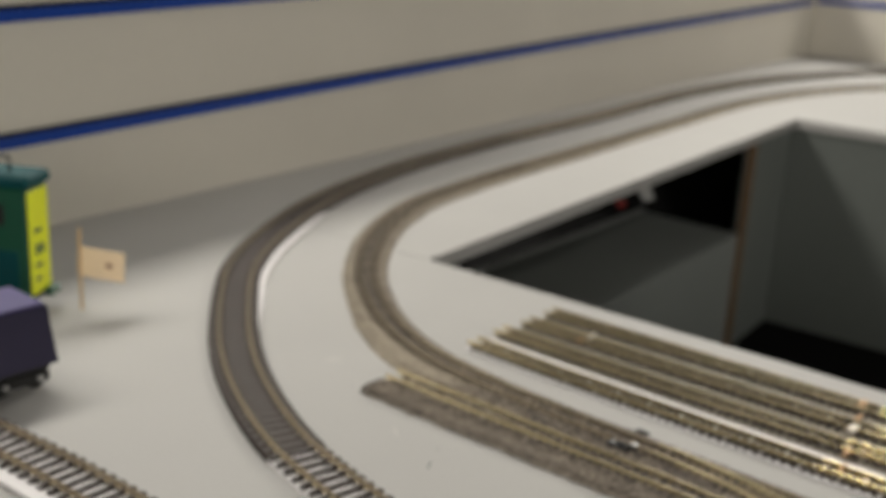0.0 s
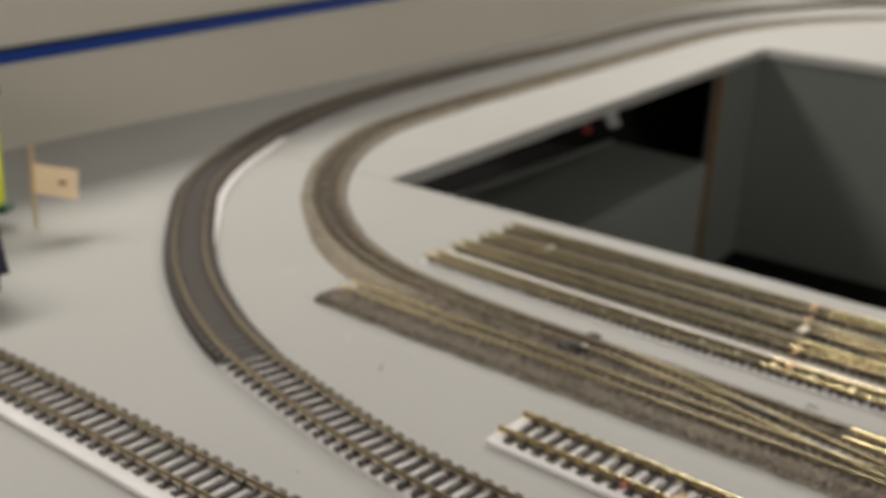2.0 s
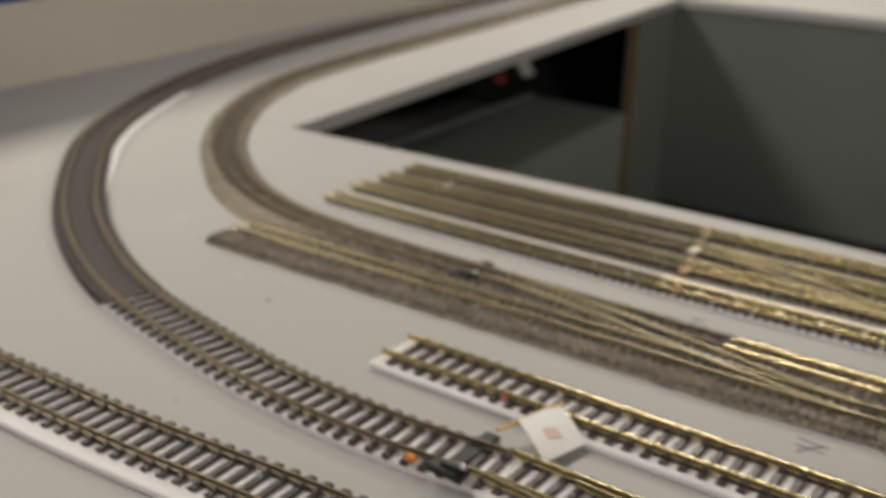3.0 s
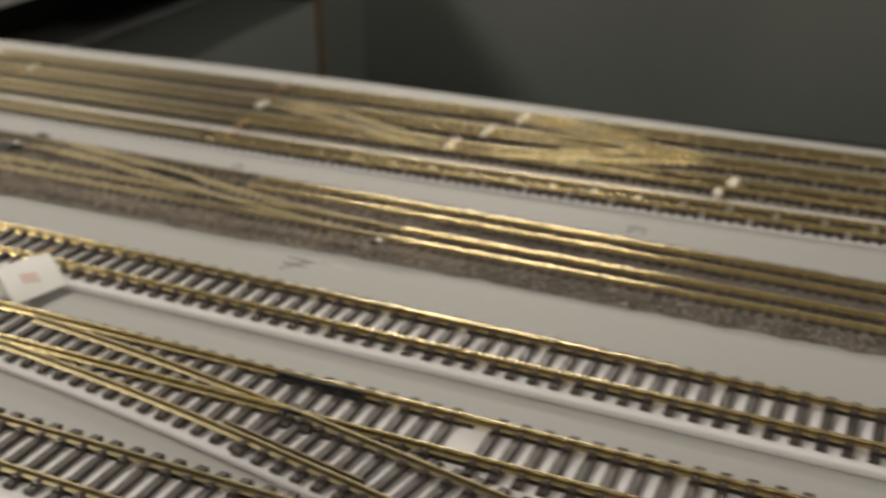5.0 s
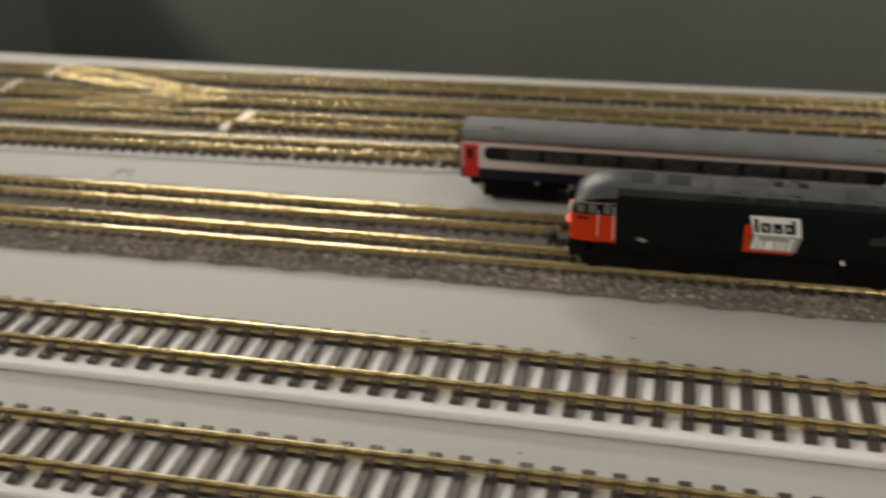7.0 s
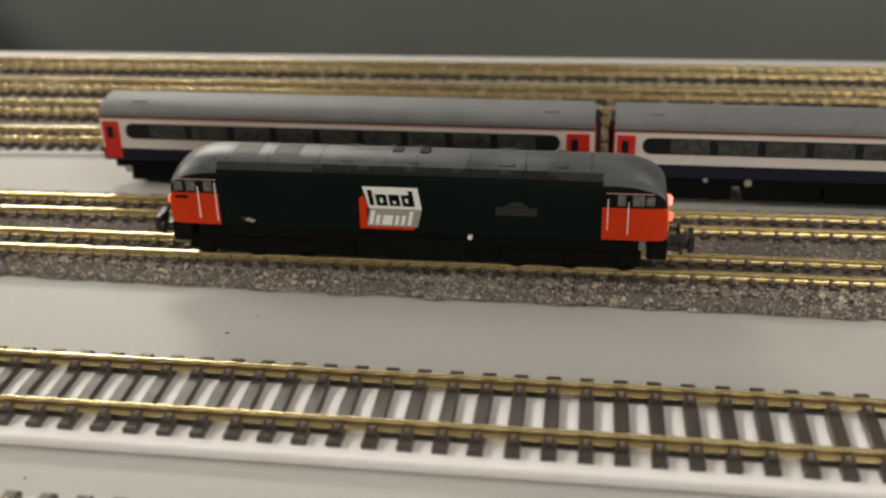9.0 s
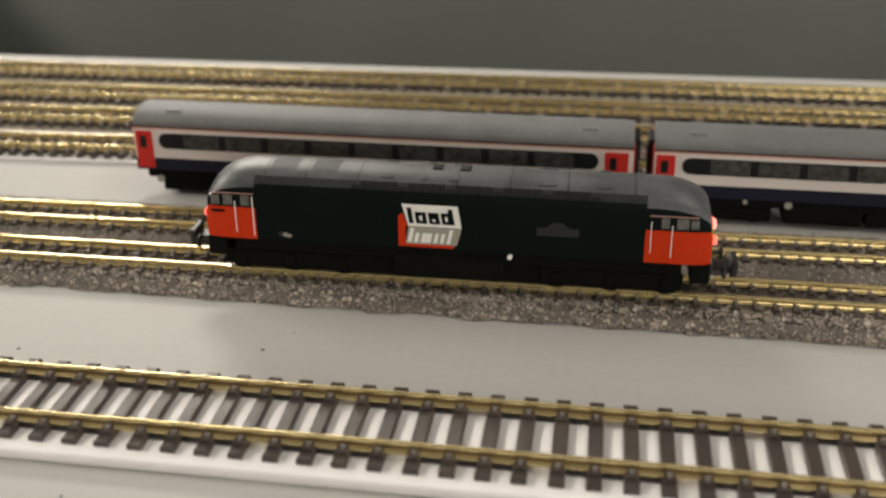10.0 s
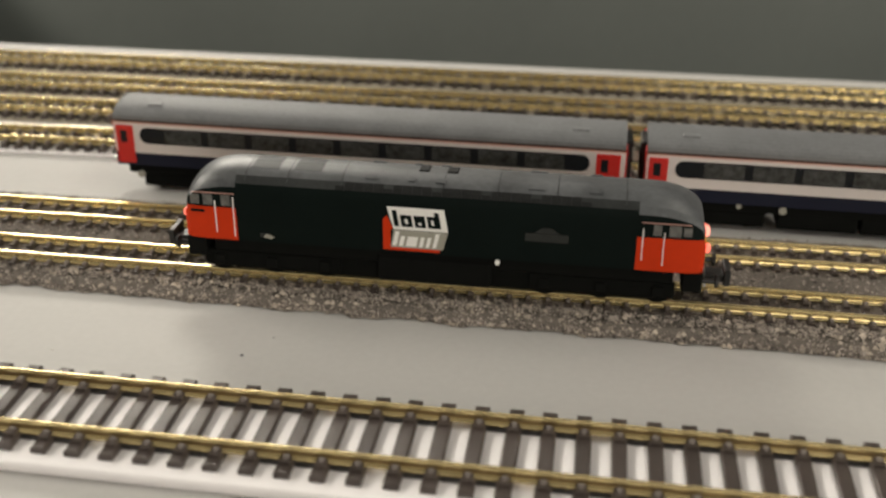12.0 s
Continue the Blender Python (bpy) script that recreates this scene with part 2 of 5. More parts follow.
def rod(bm, a, b, r, n=8):
    a, b = Vector(a), Vector(b)
    q = (b - a).to_track_quat("Z", "Y").to_matrix()
    rings = [[bm.verts.new(p + q @ Vector((r * math.cos(2 * math.pi * i / n), r * math.sin(2 * math.pi * i / n), 0))) for i in range(n)] for p in (a, b)]
    bm.faces.new(rings[0])
    bm.faces.new(rings[1])
    for i in range(n):
        bm.faces.new((rings[0][i], rings[0][(i + 1) % n], rings[1][(i + 1) % n], rings[1][i]))


def smooth_line(points, step):
    """A smooth curve through the points, as evenly spaced (x, y, tangent x, tangent y)."""
    p = [Vector(q) for q in points]
    p = [2 * p[0] - p[1]] + p + [2 * p[-1] - p[-2]]
    dense = []
    for i in range(1, len(p) - 2):
        for k in range(40):
            t = k / 40
            a, b, c, d = p[i - 1 : i + 3]
            dense.append(0.5 * (2 * b + (c - a) * t + (2 * a - 5 * b + 4 * c - d) * t * t + (3 * b - a - 3 * c + d) * t ** 3))
    dense.append(p[-2])
    run = [0.0]
    for a, b in zip(dense, dense[1:]):
        run.append(run[-1] + (b - a).length)
    xs, ys = [v.x for v in dense], [v.y for v in dense]
    n = max(2, int(run[-1] / step) + 1)
    s = np.arange(n) * step
    x, y = np.interp(s, run, xs), np.interp(s, run, ys)
    tx, ty = np.gradient(x), np.gradient(y)
    h = np.hypot(tx, ty)
    return [(float(a), float(b), float(c), float(d)) for a, b, c, d in zip(x, y, tx / h, ty / h)]


def sweep(bm, line, profile, closed=True):
    """Draws the profile of (sideways, up) along the line; sideways is to the left of its way."""
    rings = [[bm.verts.new((x - ty * u, y + tx * u, z)) for u, z in profile] for x, y, tx, ty in line]
    n = len(profile)
    for a, b in zip(rings, rings[1:]):
        for i in range(n if closed else n - 1):
            j = (i + 1) % n
            bm.faces.new((a[i], a[j], b[j], b[i]))
    if closed:
        bm.faces.new(rings[0])
        bm.faces.new(rings[-1])


def rail_profile(off, z, h, foot, head):
    """Rounded head, stout web and a foot that slopes up to it."""
    w = head * 0.60
    half = [(foot / 2, 0.0), (foot / 2, 0.08), (foot * 0.36, 0.16), (w * 0.62, 0.27), (w / 2, 0.40), (w / 2, 0.58), (head * 0.46, 0.70), (head / 2, 0.80), (head * 0.46, 0.91), (head * 0.33, 0.98), (head * 0.16, 1.0)]
    return [(off + u, z + v * h) for u, v in half] + [(off - u, z + v * h) for u, v in half[::-1]]


def ease(a):
    a = min(max(a, 0.0), 1.0)
    return a * a * (3 - 2 * a)


# ---- track ----
OO = dict(gauge=0.0174, pitch=0.00712, long=0.0284, wide=0.0031, thick=0.0022, rail=0.0023, foot=0.0026, head=0.0010)
NN = dict(gauge=0.0096, pitch=0.00482, long=0.0158, wide=0.0021, thick=0.0014, rail=0.0021, foot=0.0019, head=0.0012)


def sleeper_mesh(k, long=0.0, material=None, chairs=(-1, 1)):
    bm = bmesh.new()
    l, w, t, g = (long or k["long"]) / 2, k["wide"] / 2, k["thick"], k["gauge"] / 2
    b = w * 0.22
    lo = [bm.verts.new(c) for c in ((-w, -l, 0), (w, -l, 0), (w, l, 0), (-w, l, 0))]
    hi = [bm.verts.new(c) for c in ((-w + b, -l + b, t), (w - b, -l + b, t), (w - b, l - b, t), (-w + b, l - b, t))]
    mid = [bm.verts.new(c) for c in ((-w, -l, t - b), (w, -l, t - b), (w, l, t - b), (-w, l, t - b))]
    bm.faces.new(hi)
    for i in range(4):
        j = (i + 1) % 4
        bm.faces.new((lo[i], lo[j], mid[j], mid[i]))
        bm.faces.new((mid[i], mid[j], hi[j], hi[i]))
    c = k["head"]
    for s in chairs:
        for o in (-1, 1):
            y = s * g + o * c * 1.55
            box(bm, -w * 0.70, w * 0.70, y - c * (1.45 if o < 0 else 1.0), y + c * (1.45 if o > 0 else 1.0), t - 0.0001, t + k["rail"] * 0.28)
            before = set(bm.faces)
            box(bm, -w * 0.36, w * 0.36, y - o * c * 0.35 - c * 0.45, y - o * c * 0.35 + c * 0.45, t + k["rail"] * 0.23, t + k["rail"] * 0.48)
            box(bm, -w * 0.16, w * 0.16, y + o * c * 0.45 - c * 0.22, y + o * c * 0.45 + c * 0.22, t + k["rail"] * 0.23, t + k["rail"] * 0.36)
            # Upper clip faces take the pale colour that paints their highlights.
            for f in set(bm.faces) - before:
                f.material_index = 1
    bmesh.ops.recalc_face_normals(bm, faces=bm.faces)
    me = bpy.data.meshes.new("sleeper")
    bm.to_mesh(me)
    bm.free()
    me.materials.append(material or M_SLEEPER)
    me.materials.append(M_CHAIR if material is None else material)
    return me


OO_SLEEPER, NN_SLEEPER = sleeper_mesh(OO), sleeper_mesh(NN)
DUSTY_SLEEPER = sleeper_mesh(NN, 0.0, M_SLEEPER_DUSTY)
SIDING_SLEEPER = sleeper_mesh(NN, 0.0180)


def lay_sleepers(parent, line, k, mesh, z, most, skip=()):
    """Sleepers along the line: the first ones single, the rest joined in one piece."""
    rest = bmesh.new()
    for i, (x, y, tx, ty) in enumerate(line):
        if i in skip:
            continue
        m = Matrix.Translation((x, y, z)) @ Matrix.Rotation(math.atan2(ty, tx) + random.uniform(-0.012, 0.012), 4, "Z")
        if i < most:
            ob = new("sleeper", mesh)
            ob.parent, ob.matrix_local = parent, m
        else:
            l, w, t = k["long"] / 2, k["wide"] / 2, k["thick"]
            box(rest, -w, w, -l, l, 0, t, m=m)
    if len(rest.verts):
        tagged(part("sleeper_run", rest, M_SLEEPER_STUFF, parent), kind="stuff")
    else:
        rest.free()


def web(parent, line, k, z, phase=0, every=4):
    """Thin plastic ties under both rails, broken at every fourth bay, on the two rails in turn."""
    bm = bmesh.new()
    for side in (-1, 1):
        for i, (a, b) in enumerate(zip(line, line[1:])):
            if (i + phase + (2 if side > 0 else 0)) % every == 0:
                continue
            o, w = side * k["gauge"] / 2, k["foot"] * 0.55
            pts = []
            for x, y, tx, ty in (a, b):
                pts += [(x - ty * (o - w), y + tx * (o - w)), (x - ty * (o + w), y + tx * (o + w))]
            prism(bm, (pts[0], pts[1], pts[3], pts[2]), z, z + k["thick"] * 0.75)
    tagged(part("web", bm, M_WEB, parent), kind="stuff")


def rails(parent, line, k, z, material, sides=(-1, 1)):
    for side in sides:
        bm = bmesh.new()
        sweep(bm, line, rail_profile(side * k["gauge"] / 2, z, k["rail"], k["foot"], k["head"]))
        rail = part("rail", bm, material, parent)
        if k is OO and material is M_RAIL:
            # bright head and foot; web darkened in colour for head shade and tarnish
            rail.data.materials.append(M_RAIL_SIDE)
            for f in rail.data.polygons:
                if 0.25 < (f.center.z - z) / k["rail"] < 0.70:
                    f.material_index = 1


def underlay(parent, line, half=0.0172, top=0.0029, shift=0.0, material=M_UNDERLAY, label="white foam underlay strip with rounded edge"):
    bm = bmesh.new()
    edge = [(half - top * 0.20, 0.0), (half, top * 0.30), (half - top * 0.01, top * 0.72), (half - top * 0.10, top * 0.92), (half - top * 0.28, top)]
    sweep(bm, line, [(shift - u, z) for u, z in edge] + [(shift + u, z) for u, z in edge[::-1]])
    part("underlay", bm, material, parent, label)


def straight(x0, x1, f, step):
    n = int(round((x1 - x0) / step))
    return [(x0 + i * step, f(x0 + i * step), 1.0, 0.0) for i in range(n + 1)]


# ---- the board, the well and the back wall ----
WELL_LEFT, WELL_FAR = (-0.793, 0.238), (-0.876, 1.103)
FRONT_EDGE = [(-0.793, 0.238), (-0.65, 0.2450), (-0.52, 0.2515), (-0.42, 0.2540), (-0.20, 0.2530), (0.15, 0.2610), (1.2, 0.2700)]
WALL_A, WALL_B = (-0.985, -0.55), (-1.192, 1.90)
SEAM_A, SEAM_B = (-1.050, 0.214), (-0.793, 0.238)

bm = bmesh.new()
prism(bm, [(-0.985, -0.55), (1.2, -0.55)] + FRONT_EDGE[::-1] + [(SEAM_A[0], SEAM_A[1])], -0.012, 0.0)
tagged(obj("board_front", bm, M_BOARD), "pale grey painted baseboard with scuffs and pen marks", "baseboard", kind="structure")
bm = bmesh.new()
prism(bm, [(SEAM_A[0], SEAM_A[1] + 0.0012), (SEAM_B[0] - 0.002, SEAM_B[1] + 0.0012), WELL_LEFT, WELL_FAR, (1.2, 1.205), (1.2, 2.12), (-1.192, 1.90)], -0.012, -0.0002)
tagged(obj("board_back", bm, M_BOARD), "pale grey painted baseboard round the open well", "baseboard", kind="structure")


def wall_slab(name, a, b, z0, z1, thick, material, label, lift=0.0):
    """An upright slab from a to b; lift: how much its far end stands higher."""
    d = Vector((b[0] - a[0], b[1] - a[1])).normalized()
    n = Vector((-d.y, d.x)) * thick
    bm = bmesh.new()
    lo = [bm.verts.new((p[0], p[1], z0 + e)) for p, e in ((a, 0), (b, lift), ((b[0] + n.x, b[1] + n.y), lift), ((a[0] + n.x, a[1] + n.y), 0))]
    hi = [bm.verts.new((p[0], p[1], z1 + e)) for p, e in ((a, 0), (b, lift), ((b[0] + n.x, b[1] + n.y), lift), ((a[0] + n.x, a[1] + n.y), 0))]
    bm.faces.new(lo), bm.faces.new(hi)
    for i in range(4):
        bm.faces.new((lo[i], lo[(i + 1) % 4], hi[(i + 1) % 4], hi[i]))
    return tagged(obj(name, bm, material), label, "wall", kind="structure")


WALL_TOP = 0.185
wall_slab("wall_left", WALL_A, WALL_B, -0.05, WALL_TOP, 0.02, M_WALL, "beige painted backboard behind the track curve", 0.03)
FAR_B = (1.2, 2.12)
wall_slab("wall_far", (WALL_B[0] - 0.02, WALL_B[1]), FAR_B, -0.05, WALL_TOP + 0.02, 0.02, M_WALL, "beige painted backboard across the far end")


def strip(a, b, z0, z1, lift, bow=0.0, material=M_BLUE, label="blue painted strip along the beige backboard"):
    """A painted strip on the backboard; lift: how much its far end stands higher, bow: how much its middle swells up."""
    d = Vector((b[0] - a[0], b[1] - a[1])).normalized()
    n = Vector((d.y, -d.x)) * 0.003
    bm = bmesh.new()
    rings = []
    for k in range(13):
        u = k / 12
        e = lift * u + bow * math.sin(math.pi * u)
        x, y = a[0] + (b[0] - a[0]) * u, a[1] + (b[1] - a[1]) * u
        rings.append([bm.verts.new(p) for p in ((x, y, z0 + e), (x + n.x, y + n.y, z0 + e), (x + n.x, y + n.y, z1 + e), (x, y, z1 + e))])
    for p, q in zip(rings, rings[1:]):
        for m in range(4):
            bm.faces.new((p[m], p[(m + 1) % 4], q[(m + 1) % 4], q[m]))
    bm.faces.new(rings[0]), bm.faces.new(rings[-1])
    tagged(obj("trim_blue", bm, material), label, "trim", kind="structure")


for z in (0.055, 0.1455):
    strip((-1.001, -0.36), (-1.190, 1.876), z - 0.0016, z + 0.0070, 0.05, 0.0035)
    strip((-1.001, -0.36), (-1.190, 1.876), z + 0.0072, z + 0.0104, 0.05, 0.0035, M_NAVY, "dark navy upper edge of the blue strip")
    strip((-1.187, 1.900), (1.19, 2.119), z + 0.050, z + 0.060, 0.02)

# the well: panels under the board, a shelf in the left opening, a bottom painted shade-black
WELL_Z = -0.295
d = Vector((WELL_FAR[0] - WELL_LEFT[0], WELL_FAR[1] - WELL_LEFT[1])).normalized()
PLY = Vector((-0.8605, 0.945))


def well_panel(name, a, b, z0, z1, material, label, thick=0.009):
    w = Vector((b[0] - a[0], b[1] - a[1])).normalized()
    n = Vector((-w.y, w.x)) * thick
    bm = bmesh.new()
    prism(bm, [tuple(a), tuple(b), (b[0] + n.x, b[1] + n.y), (a[0] + n.x, a[1] + n.y)], z0, z1)
    return tagged(obj(name, bm, material), label, "panel", kind="structure")


off = Vector((-0.004, 0.0))
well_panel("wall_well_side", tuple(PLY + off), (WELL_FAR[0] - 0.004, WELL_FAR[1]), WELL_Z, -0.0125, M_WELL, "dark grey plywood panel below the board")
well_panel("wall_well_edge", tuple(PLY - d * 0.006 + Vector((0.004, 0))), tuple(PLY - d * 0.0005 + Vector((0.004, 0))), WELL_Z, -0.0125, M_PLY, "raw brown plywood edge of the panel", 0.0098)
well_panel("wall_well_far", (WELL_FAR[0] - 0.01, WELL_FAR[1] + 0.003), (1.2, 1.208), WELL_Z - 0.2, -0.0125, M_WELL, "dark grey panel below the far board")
well_panel("wall_well_low", (WELL_LEFT[0] - 0.006, WELL_LEFT[1] - 0.1), tuple(PLY + off - d * 0.0065), WELL_Z, -0.131, M_WELL_LOW, "grey front of the low shelf, colour lightened for weak light")
bm = bmesh.new()
prism(bm, [(-0.79, 0.14), (-0.868, 0.94), (-1.002, 0.94), (-0.970, 0.14)], -0.138, -0.130)
tagged(obj("floor_shelf", bm, M_WELL_LOW), "grey shelf under the board, colour lightened for weak light", "shelf", kind="structure")
bm = bmesh.new()
prism(bm, [(-0.9705, 0.14), (-1.0025, 0.94), (-1.0065, 0.94), (-0.9745, 0.14)], -0.150, -0.126)
tagged(obj("trim_shelf", bm, mat("pale_grey_lip_paint", (0.30, 0.31, 0.30), 0.5)), "pale grey lip along the shelf", "trim", kind="structure")
# Block and sheets whose black colour stands for unlit space.
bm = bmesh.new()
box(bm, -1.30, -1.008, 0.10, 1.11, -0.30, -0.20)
tagged(obj("floor_under", bm, M_DARK), "near-black block standing for the unlit space under the board", "floor", kind="structure")
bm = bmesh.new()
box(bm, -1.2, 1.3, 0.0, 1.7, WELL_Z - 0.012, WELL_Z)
tagged(obj("floor_well", bm, M_DARK), "bottom of the open well, coloured near-black for its shade", "floor", kind="structure")
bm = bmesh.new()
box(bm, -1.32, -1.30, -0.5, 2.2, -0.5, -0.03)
tagged(obj("wall_under", bm, M_DARK), "back of the space under the board, coloured near-black for shade", "wall", kind="structure")
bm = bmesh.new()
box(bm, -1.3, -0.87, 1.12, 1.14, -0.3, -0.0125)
tagged(obj("wall_under_far", bm, M_DARK), "end of the space under the board, coloured near-black for shade", "wall", kind="structure")

# the unseen, made-up room that closes the place, kept dark to limit bounced light
for name, r in (("floor", (-3.2, 3.2, -3, 3.6, -0.95, -0.9)), ("ceiling", (-3.2, 3.2, -3, 3.6, 1.5, 1.55)), ("wall_room_left", (-3.25, -3.2, -3, 3.6, -0.9, 1.5)),
                ("wall_room_right", (3.2, 3.25, -3, 3.6, -0.9, 1.5)), ("wall_room_near", (-3.2, 3.2, -3.05, -3, -0.9, 1.5)), ("wall_room_far", (-3.2, 3.2, 3.6, 3.65, -0.9, 1.5))):
    tagged(obj(name, boxes(r), M_ROOM), "plain dark surface of the unseen added room", "room", kind="structure")

# plain skirts that close the space under the boards
for name, r in (("wall_skirt_near", (-0.985, 1.2, -0.55, -0.53, -0.9, -0.0125)), ("wall_skirt_left", (-1.34, -1.32, -0.55, 2.2, -0.9, -0.03)),
                ("wall_skirt_right", (1.18, 1.2, -0.53, 0.26, -0.9, -0.0125)), ("wall_skirt_far", (-1.32, 1.2, 2.14, 2.16, -0.9, -0.0125))):
    tagged(obj(name, boxes(r), M_WELL), "plain dark grey skirt below the board", "panel", kind="structure")

# ---- tracks of the large gauge ----
Z_OO = 0.0021


def oo_near(x):
    return -0.0054


track_one = thing("railway_track", "brass-railed large-gauge track with dark sleepers on white foam", "track", "large gauge tracks")
line = straight(-0.49982, 0.42, oo_near, OO["pitch"])
line = [(x + 0.00150, y, a, b) for x, y, a, b in line]
underlay(track_one, straight(-0.506, 0.42, oo_near, 0.02), half=0.0154, shift=-0.0020)
rails(track_one, straight(-0.5055, 0.42, oo_near, 0.02), OO, Z_OO + 0.0022, M_RAIL)
web(track_one, line, OO, Z_OO, phase=1)
lay_sleepers(track_one, line, OO, OO_SLEEPER, Z_OO, 300)

OUTER = [(-0.4212, -0.0580), (-0.4666, -0.0618), (-0.5221, -0.0600), (-0.5826, -0.0500), (-0.6431, -0.0352), (-0.7037, -0.0075), (-0.7604, 0.0292), (-0.8217, 0.0808), (-0.8622, 0.1215), (-0.9058, 0.1858),
         (-0.9553, 0.2850), (-0.9856, 0.3810), (-1.0052, 0.4771), (-1.0240, 0.6284), (-1.0420, 0.8604), (-1.0700, 1.1500), (-1.0668, 1.3647), (-1.0415, 1.5361), (-0.9558, 1.7782), (-0.7541, 1.8992), (0.3050, 2.0001)]


def oo_mid(x):
    return -0.0572 + 0.0062 * (x + 0.42) if x > -0.42 else -0.0572


def branch(x):
    """How far the turnout's branch lies from the main line."""
    s = x + 0.475
    return 0.0 if s < 0 else (0.482 * s * s if s < 0.19 else 0.482 * 0.19 * 0.19 + 0.183 * (s - 0.19))


def oo_branch(x):
    return oo_mid(x) - branch(x)


track_two = thing("railway_track", "large-gauge main track with a turnout on white foam", "track", "large gauge tracks")
line2 = straight(-0.4130, 0.40, oo_mid, OO["pitch"])
underlay(track_two, straight(-0.42, 0.40, oo_mid, 0.02), half=0.0155, shift=-0.0012)
rails(track_two, straight(-0.42, 0.40, oo_mid, 0.02), OO, Z_OO + 0.0022, M_RAIL)
web(track_two, line2, OO, Z_OO, phase=1)
lay_sleepers(track_two, line2, OO, OO_SLEEPER, Z_OO, 300, skip=set(i for i, p in enumerate(line2) if -0.412 < p[0] < -0.288) | {25})


turn = thing("track_turnout", "large-gauge turnout with blades and frog", "turnout")
bl = []
for i in range(60):
    x = -0.43 + i * 0.006
    dy = (oo_branch(x + 0.001) - oo_branch(x)) / 0.001
    h = math.hypot(1, dy)
    bl.append((x, oo_branch(x), 1 / h, dy / h))
cut = [p for p in bl if p[0] < -0.07]
rails(turn, [p for p in cut if p[0] > -0.400], OO, Z_OO + 0.00235, M_RAIL_OLIVE, (1,))
rails(turn, cut, OO, Z_OO + 0.00225, M_RAIL_OLIVE, (-1,))
bm = bmesh.new()
sweep(bm, [p for p in cut if p[0] > -0.42], [(-0.0148, 0.0), (-0.0155, 0.0014), (-0.0152, 0.0022), (-0.0144, 0.0027), (0.0130, 0.0027), (0.0130, 0.0)])
part("underlay", bm, M_UNDERLAY, turn)
for i, p in enumerate(smooth_line([(q[0], q[1]) for q in cut], OO["pitch"])):
    if p[0] < -0.29:
        continue
    ob = new("sleeper", OO_SLEEPER)
    ob.parent = turn
    ob.matrix_local = Matrix.Translation((p[0], p[1], Z_OO + 0.0001)) @ Matrix.Rotation(math.atan2(p[3], p[2]) * (1.0 if p[0] > -0.25 else 0.6), 4, "Z")
for p in line2:
    if -0.412 < p[0] < -0.288:
        d, w, t = branch(p[0]), OO["wide"] / 2, OO["thick"]
        bm = bmesh.new()
        box(bm, p[0] - w, p[0] + w, p[1] - 0.0134 - d, p[1] + 0.0134, Z_OO, Z_OO + t, bevel=0.0003)
        part("sleeper", bm, M_SLEEPER, turn)
for off_y, a, b in ((0.0070, -0.300, -0.270), (-0.0066 - 0.0, -0.30, -0.25)):
    bm = bmesh.new()
    ln = straight(a, b, (lambda x, o=off_y: oo_mid(x) + o) if off_y > 0 else (lambda x, o=off_y: oo_branch(x) + o), 0.01)
    sweep(bm, ln, rail_profile(0, Z_OO + 0.0023, OO["rail"] * 0.95, OO["foot"] * 0.5, OO["head"] * 0.8))
    part("check_rail", bm, M_BLACK if off_y > 0 else M_RAIL_DULL, turn)
bm = bmesh.new()
fx = -0.285
side_y = oo_mid(fx) - OO["gauge"] / 2
prism(bm, [(fx - 0.006, side_y + 0.0010), (fx + 0.006, side_y + 0.0004), (fx + 0.006, side_y - 0.0008), (fx - 0.002, side_y - 0.0010)], Z_OO + 0.002, Z_OO + 0.0043)
part("frog", bm, M_BLACK, turn, "dark plastic crossing nose")
bm = boxes((-0.436, -0.430, -0.0725, -0.0415, Z_OO + 0.001, Z_OO + 0.0028))
part("tie_bar", bm, M_BLACK, turn)

outer = thing("railway_track", "large-gauge curved track with brown infill and tarnished rails", "track", "large gauge tracks")
oline = smooth_line(OUTER, OO["pitch"])
ofine = smooth_line(OUTER, 0.012)
bm = bmesh.new()
rings = []
for x, y, tx, ty in ofine:
    # the foam shows wider inside the tightest part of the curve
    inner = 0.0143 + 0.0047 * ease((y - 0.020) / 0.07) * (1 - ease((y - 0.200) / 0.08)) if x < -0.6 else 0.0143
    row = [(-inner, 0.0), (-inner, 0.0018), (-inner + 0.0006, 0.0025), (-inner + 0.0014, 0.0029), (0.0130, 0.0029), (0.0139, 0.0025), (0.0143, 0.0018), (0.0143, 0.0)]
    rings.append([bm.verts.new((x - ty * u, y + tx * u, z)) for u, z in row])
for a, b in zip(rings, rings[1:]):
    for i in range(7):
        bm.faces.new((a[i], a[i + 1], b[i + 1], b[i]))
part("underlay", bm, M_UNDERLAY, outer, "white foam underlay strip with rounded edge")
rails(outer, ofine, OO, Z_OO + 0.0022, M_RAIL_DULL)
lay_sleepers(outer, oline, OO, OO_SLEEPER, Z_OO, 150)
bm = bmesh.new()
sweep(bm, [p for p in ofine if p[0] < -0.628 or p[1] > 0.3], [(-0.0152, Z_OO - 0.001), (-0.0145, Z_OO + 0.0019), (0.0145, Z_OO + 0.0019), (0.0152, Z_OO - 0.001)])
part("infill", bm, M_INFILL, outer, "dark brown infill between the sleepers")


track_three = thing("railway_track", "large-gauge front track with dark sleepers on white foam", "track", "large gauge tracks")
